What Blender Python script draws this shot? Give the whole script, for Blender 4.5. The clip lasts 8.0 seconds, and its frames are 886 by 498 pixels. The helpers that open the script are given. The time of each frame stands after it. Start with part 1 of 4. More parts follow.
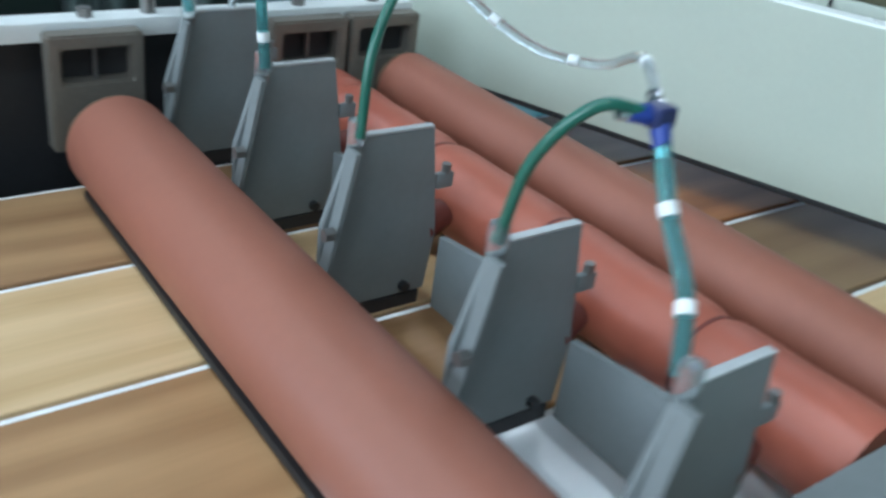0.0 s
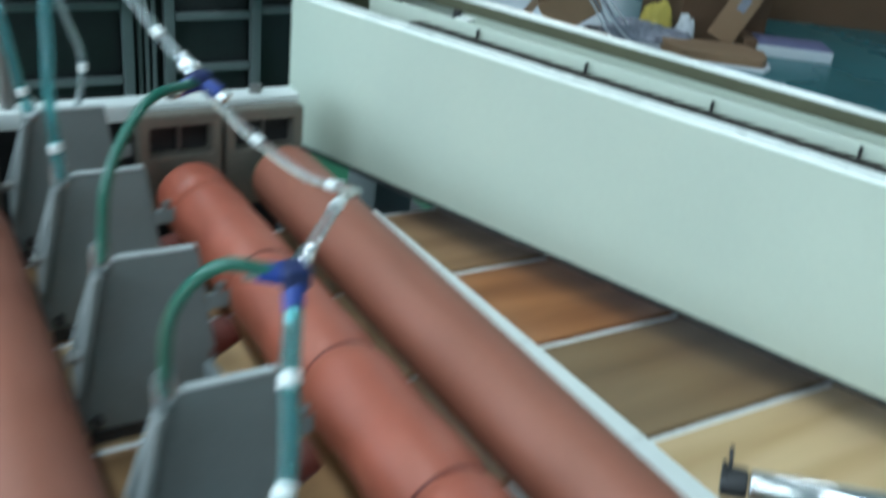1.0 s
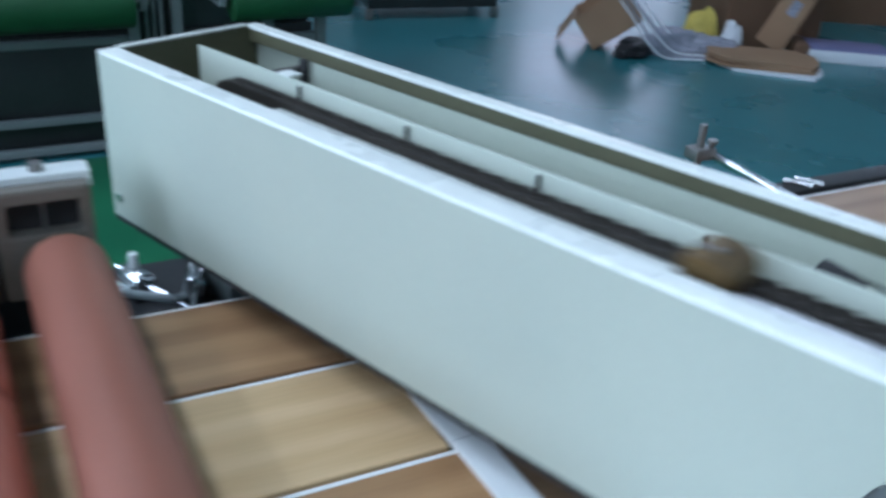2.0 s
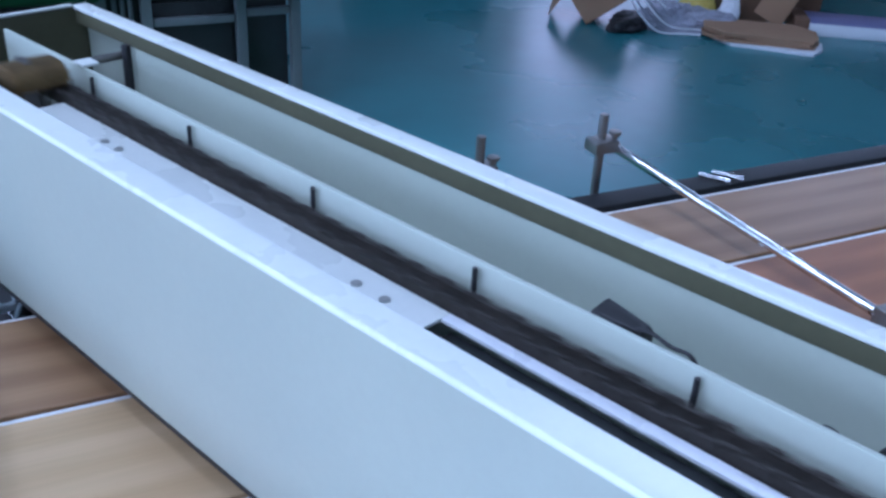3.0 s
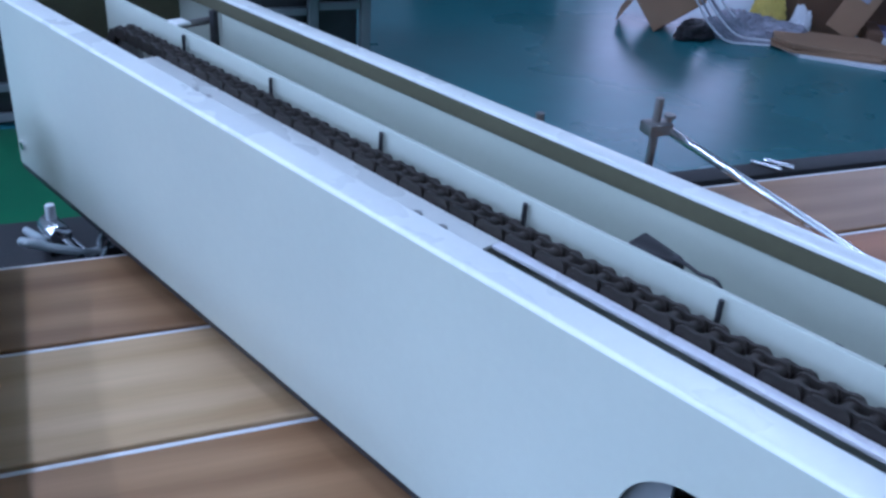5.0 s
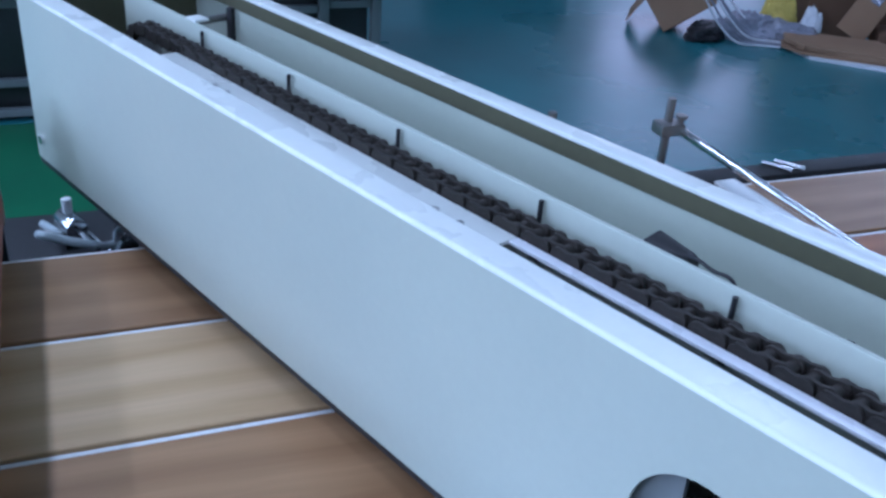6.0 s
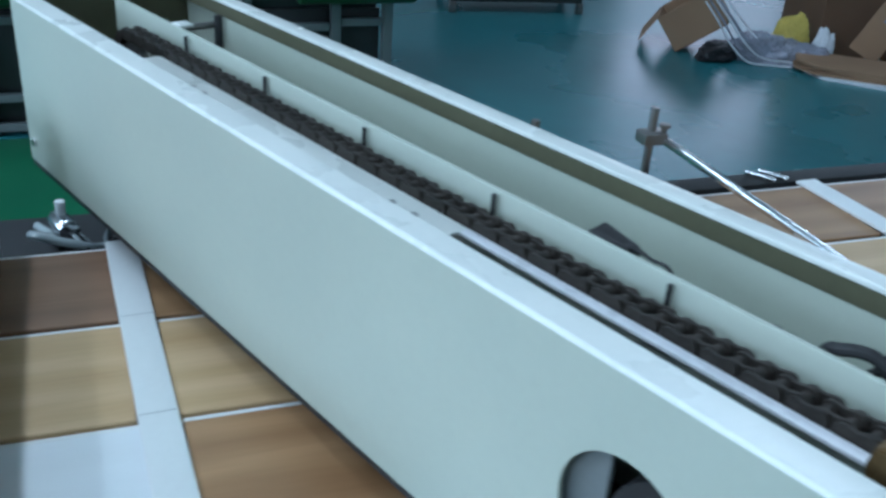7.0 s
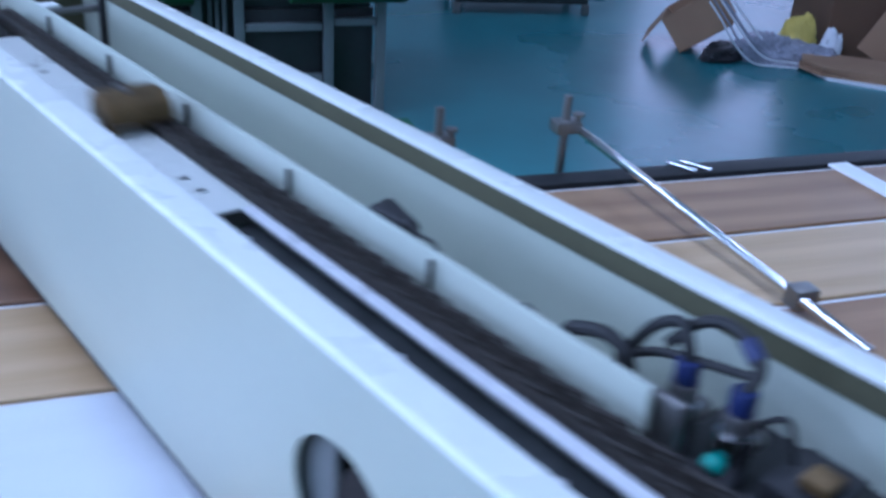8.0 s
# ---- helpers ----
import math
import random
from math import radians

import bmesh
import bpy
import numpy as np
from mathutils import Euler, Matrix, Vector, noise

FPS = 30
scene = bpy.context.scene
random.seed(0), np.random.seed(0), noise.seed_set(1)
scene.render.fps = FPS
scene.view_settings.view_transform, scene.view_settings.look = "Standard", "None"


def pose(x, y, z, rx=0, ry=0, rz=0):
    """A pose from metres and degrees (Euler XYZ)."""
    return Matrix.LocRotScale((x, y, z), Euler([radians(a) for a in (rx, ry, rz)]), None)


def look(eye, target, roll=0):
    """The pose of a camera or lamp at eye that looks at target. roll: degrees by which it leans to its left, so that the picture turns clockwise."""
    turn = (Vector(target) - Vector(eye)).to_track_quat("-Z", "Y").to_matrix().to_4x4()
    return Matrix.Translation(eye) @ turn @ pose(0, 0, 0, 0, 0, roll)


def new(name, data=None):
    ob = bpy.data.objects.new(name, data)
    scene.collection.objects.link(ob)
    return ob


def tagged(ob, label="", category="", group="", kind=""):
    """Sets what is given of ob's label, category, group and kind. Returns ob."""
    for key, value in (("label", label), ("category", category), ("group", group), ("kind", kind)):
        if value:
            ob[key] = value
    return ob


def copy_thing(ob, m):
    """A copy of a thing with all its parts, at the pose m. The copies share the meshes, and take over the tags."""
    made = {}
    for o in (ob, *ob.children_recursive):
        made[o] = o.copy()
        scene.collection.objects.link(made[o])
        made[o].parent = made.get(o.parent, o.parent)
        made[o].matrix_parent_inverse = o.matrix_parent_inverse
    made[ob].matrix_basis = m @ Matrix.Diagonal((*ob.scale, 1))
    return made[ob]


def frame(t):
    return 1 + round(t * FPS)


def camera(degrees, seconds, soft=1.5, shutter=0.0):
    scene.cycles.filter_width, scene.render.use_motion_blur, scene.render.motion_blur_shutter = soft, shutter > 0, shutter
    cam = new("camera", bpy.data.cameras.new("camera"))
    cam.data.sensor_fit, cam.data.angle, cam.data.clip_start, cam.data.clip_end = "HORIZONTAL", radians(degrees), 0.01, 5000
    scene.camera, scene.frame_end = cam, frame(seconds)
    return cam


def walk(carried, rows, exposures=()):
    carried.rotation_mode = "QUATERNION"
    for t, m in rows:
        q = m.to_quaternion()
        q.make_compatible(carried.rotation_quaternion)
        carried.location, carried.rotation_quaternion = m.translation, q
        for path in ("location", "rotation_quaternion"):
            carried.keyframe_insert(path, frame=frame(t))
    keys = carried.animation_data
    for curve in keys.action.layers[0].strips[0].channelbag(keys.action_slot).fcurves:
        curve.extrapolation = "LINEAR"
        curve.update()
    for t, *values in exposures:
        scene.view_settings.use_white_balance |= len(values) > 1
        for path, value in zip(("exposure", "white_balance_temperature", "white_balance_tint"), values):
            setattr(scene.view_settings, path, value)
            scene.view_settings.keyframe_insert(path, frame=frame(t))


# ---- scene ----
cam = camera(50.24, 8.0, soft=2.8, shutter=0.8)
PATH = [
    (0, (-0.6798, -0.3963, 1.1685), (0.2050, 0.6882, 0.3933), 8.23),
    (0.3, (-0.6297, -0.4486, 1.2027), (0.1236, 0.7031, 0.3866), 6.67),
    (0.5, (-0.6077, -0.4697, 1.2133), (0.1560, 0.6982, 0.4304), 6.56),
    (0.6, (-0.6003, -0.4856, 1.2243), (0.1499, 0.6912, 0.4419), 6.09),
    (1, (-0.5121, -0.4525, 1.2185), (0.2582, 0.7446, 0.4880), 6.93),
    (1.2, (-0.4658, -0.4305, 1.2113), (0.3002, 0.7893, 0.5146), 6.87),
    (1.5, (-0.3773, -0.4256, 1.2250), (0.3195, 0.8207, 0.5032), 3.59),
    (1.8, (-0.3406, -0.4147, 1.2299), (0.3729, 0.8243, 0.5118), 2.43),
    (2, (-0.2759, -0.4154, 1.2291), (0.3845, 0.8495, 0.5053), 3.40),
    (2.1, (-0.2411, -0.4043, 1.2131), (0.4038, 0.8677, 0.4877), 3.84),
    (3.3, (-0.1144, -0.3941, 1.2237), (0.5151, 0.8598, 0.4546), 3.00),
    (3.5, (-0.1108, -0.3999, 1.2247), (0.5183, 0.8575, 0.4610), 3.49),
    (4, (-0.1209, -0.4219, 1.2106), (0.4803, 0.8539, 0.4549), 3.25),
    (4.5, (-0.1324, -0.4392, 1.2108), (0.4256, 0.8543, 0.4523), 3.55),
    (6, (-0.1469, -0.4485, 1.2126), (0.3857, 0.8529, 0.4493), 4.31),
    (6.5, (-0.1474, -0.4594, 1.2098), (0.3691, 0.8582, 0.4632), 4.59),
    (7, (-0.1242, -0.4775, 1.2091), (0.3847, 0.8493, 0.4738), 4.22),
    (7.5, (-0.0861, -0.4906, 1.2033), (0.4155, 0.8443, 0.4776), 3.77),
    (7.8, (-0.0453, -0.4929, 1.1912), (0.4320, 0.8562, 0.4756), 3.28),
    (8, (-0.0127, -0.4992, 1.1945), (0.4587, 0.8436, 0.4632), 3.74),
]
TONE = [
    (0.0, 0.05, 6100, 17), (0.6, 0.0, 6350, 6), (1.0, 0.1, 6120, 9), (1.5, 0.05, 6300, 6), (1.8, 0.03, 6000, 13), (2.2, 0.0, 5400, 30), (2.8, -0.05, 5080, 34), (3.5, -0.16, 4990, 35),
    (4.7, -0.2, 5020, 35), (6.0, -0.2, 5040, 33), (6.5, -0.2, 5450, 17), (7.0, -0.2, 5480, 16), (7.5, -0.19, 5100, 26), (8.0, -0.09, 4900, 35),
]
walk(cam, [(t, look(eye, target, roll)) for t, eye, target, roll in PATH], TONE)

# ---- light of the hall ----
world = bpy.data.worlds.new("hall_world")
world.use_nodes = True
scene.world = world
wn = world.node_tree.nodes
sky = wn.new("ShaderNodeTexSky")
sky.sky_type = "NISHITA"
sky.sun_disc = False
sky.sun_elevation = radians(38)
sky.sun_rotation = radians(40)
world.node_tree.links.new(sky.outputs[0], wn["Background"].inputs[0])
wn["Background"].inputs[1].default_value = 0.15

Z = 0.85                       # top of the boards
PHI = 21.48                    # turn of the chain conveyor


# ---- materials ----
def mat(name, col, rough=0.5, metal=0.0, var=0.12, scale=8.0, fine=90.0, bump=0.05, col2=None, spec=0.5, coat=0.0,
        island=0.0, stretch=(1, 1, 1), dist=0.002, spot=0.5):
    """A surface with variation at two scales, uneven gloss and a fine relief."""
    m = bpy.data.materials.new(name)
    m.use_nodes = True
    nt = m.node_tree
    n, l = nt.nodes, nt.links
    b = n["Principled BSDF"]
    co = n.new("ShaderNodeTexCoord")
    mp = n.new("ShaderNodeMapping")
    mp.inputs["Scale"].default_value = stretch
    l.new(co.outputs["Object"], mp.inputs[0])
    big, small = n.new("ShaderNodeTexNoise"), n.new("ShaderNodeTexNoise")
    for t, s, d in ((big, scale, 4), (small, fine, 3)):
        t.inputs["Scale"].default_value, t.inputs["Detail"].default_value = s, d
        l.new(mp.outputs[0], t.inputs["Vector"])
    ramp = n.new("ShaderNodeValToRGB")
    ramp.color_ramp.elements[0].position, ramp.color_ramp.elements[1].position = spot - 0.2, spot + 0.2
    c2 = col2 or tuple(c * (1 - var * 1.6) for c in col)
    ramp.color_ramp.elements[0].color, ramp.color_ramp.elements[1].color = (*c2, 1), (*col, 1)
    l.new(big.outputs[0], ramp.inputs[0])
    hsv = n.new("ShaderNodeHueSaturation")
    l.new(ramp.outputs[0], hsv.inputs["Color"])
    ma = n.new("ShaderNodeMapRange")
    ma.inputs["To Min"].default_value, ma.inputs["To Max"].default_value = 1 - var, 1 + var
    l.new(small.outputs[0], ma.inputs[0])
    if island:
        oi = n.new("ShaderNodeObjectInfo")
        mr = n.new("ShaderNodeMapRange")
        mr.inputs["To Min"].default_value, mr.inputs["To Max"].default_value = -island, island
        l.new(oi.outputs["Random"], mr.inputs[0])
        ad = n.new("ShaderNodeMath")
        l.new(ma.outputs[0], ad.inputs[0])
        l.new(mr.outputs[0], ad.inputs[1])
        l.new(ad.outputs[0], hsv.inputs["Value"])
    else:
        l.new(ma.outputs[0], hsv.inputs["Value"])
    l.new(hsv.outputs[0], b.inputs["Base Color"])
    rr = n.new("ShaderNodeMapRange")
    rr.inputs["To Min"].default_value, rr.inputs["To Max"].default_value = max(0.03, rough - 0.1), min(1, rough + 0.1)
    l.new(big.outputs[0], rr.inputs[0])
    l.new(rr.outputs[0], b.inputs["Roughness"])
    b.inputs["Metallic"].default_value = metal
    b.inputs["Specular IOR Level"].default_value = spec
    b.inputs["Coat Weight"].default_value = coat
    bp = n.new("ShaderNodeBump")
    bp.inputs["Strength"].default_value, bp.inputs["Distance"].default_value = bump, dist
    l.new(small.outputs[0], bp.inputs["Height"])
    l.new(bp.outputs[0], b.inputs["Normal"])
    return m


def glow(name, col, power):
    m = bpy.data.materials.new(name)
    m.use_nodes = True
    b = m.node_tree.nodes["Principled BSDF"]
    b.inputs["Base Color"].default_value = (*col, 1)
    b.inputs["Emission Color"].default_value = (*col, 1)
    b.inputs["Emission Strength"].default_value = power
    return m


def hose_plastic(name, col, clear):
    """Soft translucent hose wall."""
    m = mat(name, col, 0.18, var=0.06, scale=40, fine=300, coat=0.4)
    b = m.node_tree.nodes["Principled BSDF"]
    b.inputs["Transmission Weight"].default_value = clear
    b.inputs["IOR"].default_value = 1.25
    return m


def wood(name, light, dark, seed, ring=5.0, knots=0.22):
    """Printed wood decor: long grain along x, broad figure, fine pores."""
    m = bpy.data.materials.new(name)
    m.use_nodes = True
    nt = m.node_tree
    n, l = nt.nodes, nt.links
    b = n["Principled BSDF"]
    co = n.new("ShaderNodeTexCoord")
    mp = n.new("ShaderNodeMapping")
    mp.inputs["Location"].default_value = (seed * 3.7, seed * 1.3, 0)
    mp.inputs["Scale"].default_value = (1.6, 9, 1)
    l.new(co.outputs["Object"], mp.inputs[0])
    fig = n.new("ShaderNodeTexNoise")
    fig.inputs["Scale"].default_value, fig.inputs["Detail"].default_value, fig.inputs["Distortion"].default_value = 2.2, 5, 1.1
    l.new(mp.outputs[0], fig.inputs["Vector"])
    mp2 = n.new("ShaderNodeMapping")
    mp2.inputs["Location"].default_value = (seed, seed * 2.1, 0)
    mp2.inputs["Scale"].default_value = (6, 160, 1)
    l.new(co.outputs["Object"], mp2.inputs[0])
    por = n.new("ShaderNodeTexNoise")
    por.inputs["Scale"].default_value, por.inputs["Detail"].default_value = 2.0, 4
    l.new(mp2.outputs[0], por.inputs["Vector"])
    wav = n.new("ShaderNodeTexWave")
    wav.bands_direction = "Y"
    wav.inputs["Scale"].default_value, wav.inputs["Distortion"].default_value = ring * 0.18, 9.0
    wav.inputs["Detail"].default_value, wav.inputs["Detail Scale"].default_value = 3.0, 0.8
    l.new(mp.outputs[0], wav.inputs["Vector"])
    mx = n.new("ShaderNodeMix")
    mx.inputs[0].default_value = knots
    l.new(fig.outputs[0], mx.inputs[2])
    l.new(wav.outputs["Fac"], mx.inputs[3])
    rm = n.new("ShaderNodeValToRGB")
    rm.color_ramp.elements[0].position, rm.color_ramp.elements[1].position = 0.25, 0.68
    rm.color_ramp.elements[0].color, rm.color_ramp.elements[1].color = (*dark, 1), (*light, 1)
    l.new(mx.outputs[0], rm.inputs[0])
    hs = n.new("ShaderNodeHueSaturation")
    mr = n.new("ShaderNodeMapRange")
    mr.inputs["To Min"].default_value, mr.inputs["To Max"].default_value = 0.90, 1.09
    l.new(por.outputs[0], mr.inputs[0])
    l.new(mr.outputs[0], hs.inputs["Value"])
    l.new(rm.outputs[0], hs.inputs["Color"])
    l.new(hs.outputs[0], b.inputs["Base Color"])
    b.inputs["Roughness"].default_value = 0.42
    bp = n.new("ShaderNodeBump")
    bp.inputs["Strength"].default_value, bp.inputs["Distance"].default_value = 0.08, 0.0006
    l.new(por.outputs[0], bp.inputs["Height"])
    l.new(bp.outputs[0], b.inputs["Normal"])
    return m


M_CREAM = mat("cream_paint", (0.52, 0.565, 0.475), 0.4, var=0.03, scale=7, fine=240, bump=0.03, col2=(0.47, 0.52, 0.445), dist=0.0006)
# paler cream for upward faces: light from above put into the colour
M_CREAMTOP = mat("cream_paint_lit_top", (0.80, 0.82, 0.77), 0.28, var=0.03, scale=14, fine=300, bump=0.03, col2=(0.72, 0.75, 0.71), dist=0.0006)
# unlit cream inside the housing, its shade painted as olive
M_OLIVE = mat("olive_inner_shade", (0.095, 0.092, 0.050), 0.55, var=0.12, scale=12, fine=200)
M_TUBE = mat("terracotta_plastic", (0.295, 0.099, 0.060), 0.55, var=0.05, scale=6, fine=160, bump=0.04, col2=(0.265, 0.092, 0.058), dist=0.0008)
M_TUBE2 = mat("red_plastic", (0.42, 0.12, 0.075), 0.42, var=0.06, scale=9, fine=160, bump=0.05, col2=(0.36, 0.085, 0.05), dist=0.0008)
M_GREY = mat("grey_painted_steel", (0.198, 0.218, 0.220), 0.5, var=0.07, scale=11, fine=220, bump=0.04, col2=(0.152, 0.168, 0.170), dist=0.0006)
M_GREYEDGE = mat("pale_grey_edge", (0.55, 0.58, 0.58), 0.4, metal=0.3, var=0.1, scale=40, fine=300)
M_ALU = mat("brushed_aluminium", (0.62, 0.62, 0.60), 0.38, metal=0.85, var=0.08, scale=20, fine=350, bump=0.05, dist=0.0004)
M_BLOCK = mat("cast_zinc", (0.27, 0.24, 0.205), 0.48, metal=0.55, var=0.12, scale=25, fine=260, bump=0.08, dist=0.0008)
M_WHITE = mat("white_enamel", (0.80, 0.83, 0.82), 0.4, var=0.03, scale=9, fine=200, bump=0.02)
M_DARK = mat("dark_steel", (0.035, 0.035, 0.038), 0.5, metal=0.2, var=0.2, scale=10, fine=200)
M_BLACK = mat("black_rubber", (0.014, 0.014, 0.015), 0.6, var=0.2, scale=20, fine=300, bump=0.1)
M_CHROME = mat("polished_steel", (0.72, 0.73, 0.75), 0.14, metal=1.0, var=0.04, scale=20, fine=300, bump=0.01)
M_STEEL = mat("dull_steel", (0.29, 0.28, 0.27), 0.4, metal=0.8, var=0.12, scale=30, fine=300, bump=0.06, dist=0.0006)
M_CHAIN = mat("oiled_chain_steel", (0.064, 0.054, 0.046), 0.5, metal=0.5, var=0.2, scale=60, fine=500, island=0.18, bump=0.1, dist=0.0004)
M_BRASS = mat("worn_bronze", (0.23, 0.145, 0.060), 0.42, metal=0.6, var=0.15, scale=50, fine=400, col2=(0.11, 0.07, 0.03), bump=0.08, dist=0.0005)
M_SLIDE = mat("white_slide_plastic", (0.80, 0.81, 0.84), 0.28, var=0.05, scale=30, fine=300, bump=0.02)
M_GREEN = mat("green_hose", (0.012, 0.125, 0.085), 0.3, var=0.1, scale=40, fine=300, coat=0.3)
M_CLEAR = mat("milky_hose", (0.50, 0.57, 0.58), 0.16, var=0.06, scale=40, fine=300, coat=0.5)
M_BLUE = mat("blue_fitting", (0.02, 0.055, 0.30), 0.35, var=0.1, scale=50, fine=300)
M_NAVY = mat("navy_fitting", (0.02, 0.03, 0.11), 0.4, var=0.1, scale=50, fine=300)
M_EDGE = mat("white_core_edge", (0.84, 0.85, 0.84), 0.5, var=0.03, scale=30, fine=300)
M_FLOOR = mat("teal_epoxy_floor", (0.046, 0.205, 0.225), 0.28, var=0.09, scale=1.1, fine=11, bump=0.05, col2=(0.028, 0.135, 0.155), spec=0.40, dist=0.002)
M_FLOORGREEN = mat("green_floor", (0.016, 0.135, 0.060), 0.34, var=0.08, scale=2.0, fine=16, bump=0.05, col2=(0.012, 0.100, 0.048), spec=0.35, dist=0.002)
M_VIOLET = mat("violet_wrapper", (0.20, 0.20, 0.36), 0.45, var=0.06, scale=9, fine=100)
M_SLOT = mat("worn_slot_rubber", (0.055, 0.060, 0.062), 0.5, var=0.25, scale=60, fine=400, bump=0.1)
M_WALL = mat("plaster_wall", (0.52, 0.54, 0.52), 0.8, var=0.05, scale=0.8, fine=30)
M_CEIL = mat("ceiling_sheet", (0.60, 0.62, 0.62), 0.7, var=0.05, scale=0.8, fine=30)
M_CARD = mat("brown_cardboard", (0.33, 0.20, 0.115), 0.8, var=0.06, scale=5, fine=120, bump=0.1, col2=(0.28, 0.165, 0.095))
M_CARD2 = mat("dark_cardboard", (0.17, 0.09, 0.05), 0.8, var=0.08, scale=5, fine=120, bump=0.1)
M_FILM = mat("crumpled_film", (0.44, 0.44, 0.52), 0.16, metal=0.35, var=0.2, scale=12, fine=60, bump=0.7, dist=0.02)
M_YELLOW = mat("yellow_foam", (0.62, 0.48, 0.10), 0.7, var=0.1, scale=10, fine=80)
M_GREENBAG = mat("green_roller_cover", (0.012, 0.085, 0.028), 0.45, var=0.15, scale=6, fine=80)
M_MACH = mat("grey_machine_paint", (0.17, 0.20, 0.20), 0.5, var=0.08, scale=4, fine=80)
M_PANEL = mat("dark_machine_panel", (0.025, 0.030, 0.030), 0.35, var=0.2, scale=4, fine=60)
M_PAPER = mat("white_paper", (0.72, 0.74, 0.78), 0.7, var=0.04, scale=9, fine=100)
M_NOZZLE = mat("dark_red_rubber", (0.16, 0.03, 0.02), 0.5, var=0.15, scale=30, fine=300)
M_TEALCAP = mat("bright_teal_cap", (0.02, 0.42, 0.34), 0.35, var=0.08, scale=60, fine=300)
M_HCLEAR = hose_plastic("clear_hose", (0.80, 0.86, 0.88), 0.9)
M_HTEAL = hose_plastic("teal_clear_hose", (0.14, 0.50, 0.52), 0.82)
M_LAMP = glow("lamp_tube", (0.93, 0.97, 1.0), 9.0)
W_BROWN = wood("wood_mid_brown", (0.40, 0.235, 0.115), (0.25, 0.13, 0.06), 1)
W_TAN = wood("wood_light_oak", (0.66, 0.46, 0.255), (0.50, 0.32, 0.155), 2)
W_BROWN2 = wood("wood_warm_brown", (0.45, 0.26, 0.125), (0.29, 0.15, 0.065), 3)
W_ORANGE = wood("wood_orange_cherry", (0.42, 0.17, 0.065), (0.25, 0.09, 0.032), 4)
W_ORANGE2 = wood("wood_golden_brown", (0.36, 0.205, 0.105), (0.23, 0.12, 0.055), 5)
W_OLIVE = wood("wood_walnut", (0.25, 0.155, 0.08), (0.155, 0.085, 0.04), 6)
W_DARK = wood("wood_dark_brown", (0.27, 0.15, 0.085), (0.16, 0.085, 0.045), 7)
W_WHITE = mat("white_decor", (0.80, 0.84, 0.86), 0.4, var=0.02, scale=6, fine=90, stretch=(1, 8, 1))


# ---- mesh helpers ----
def bx(bm, x0, x1, y0, y1, z0, z1, bevel=0.0, seg=2):
    """Adds a box, its edges rounded by bevel."""
    r = bmesh.ops.create_cube(bm, size=1.0, matrix=Matrix.LocRotScale(((x0 + x1) / 2, (y0 + y1) / 2, (z0 + z1) / 2), None, (x1 - x0, y1 - y0, z1 - z0)))
    if bevel:
        es = list({e for v in r["verts"] for e in v.link_edges})
        bmesh.ops.bevel(bm, geom=es, offset=bevel, segments=seg, profile=0.6, affect="EDGES")
    return bm


def cyl(bm, a, b, r, r2=None, n=24, caps=True, bevel=0.0):
    """Adds a cylinder or cone from a to b."""
    a, b = Vector(a), Vector(b)
    d = b - a
    m = Matrix.Translation((a + b) / 2) @ d.to_track_quat("Z", "Y").to_matrix().to_4x4()
    r_ = bmesh.ops.create_cone(bm, segments=n, radius1=r, radius2=r if r2 is None else r2, depth=d.length, cap_ends=caps, matrix=m)
    if bevel:
        es = [e for e in {e for v in r_["verts"] for e in v.link_edges} if any(len(f.verts) > 4 for f in e.link_faces)]
        bmesh.ops.bevel(bm, geom=es, offset=bevel, segments=2, profile=0.6, affect="EDGES")
    return bm


def smooth_path(pts, step=8):
    """A Catmull-Rom line through the points."""
    p = [Vector(q) for q in pts]
    p = [p[0] * 2 - p[1]] + p + [p[-1] * 2 - p[-2]]
    out = []
    for i in range(1, len(p) - 2):
        for k in range(step):
            t = k / step
            out.append(0.5 * (2 * p[i] + (p[i + 1] - p[i - 1]) * t + (2 * p[i - 1] - 5 * p[i] + 4 * p[i + 1] - p[i + 2]) * t * t
                              + (3 * p[i] - p[i - 1] - 3 * p[i + 1] + p[i + 2]) * t ** 3))
    return out + [p[-2]]


def sweep(bm, pts, r, n=12, step=8):
    """Adds a hose of radius r (a number or a function of 0..1) along a smooth line."""
    line = smooth_path(pts, step)
    rings, side = [], None
    for i, p in enumerate(line):
        d = (line[min(i + 1, len(line) - 1)] - line[max(i - 1, 0)]).normalized()
        side = d.orthogonal() if side is None else (side - d * side.dot(d))
        side.normalize()
        up = d.cross(side)
        rr = r(i / (len(line) - 1)) if callable(r) else r
        rings.append([bm.verts.new(p + rr * (math.cos(2 * math.pi * k / n) * side + math.sin(2 * math.pi * k / n) * up)) for k in range(n)])
    for a, b in zip(rings, rings[1:]):
        for k in range(n):
            bm.faces.new((a[k], a[(k + 1) % n], b[(k + 1) % n], b[k]))
    bm.faces.new(list(reversed(rings[0])))
    bm.faces.new(rings[-1])
    return bm


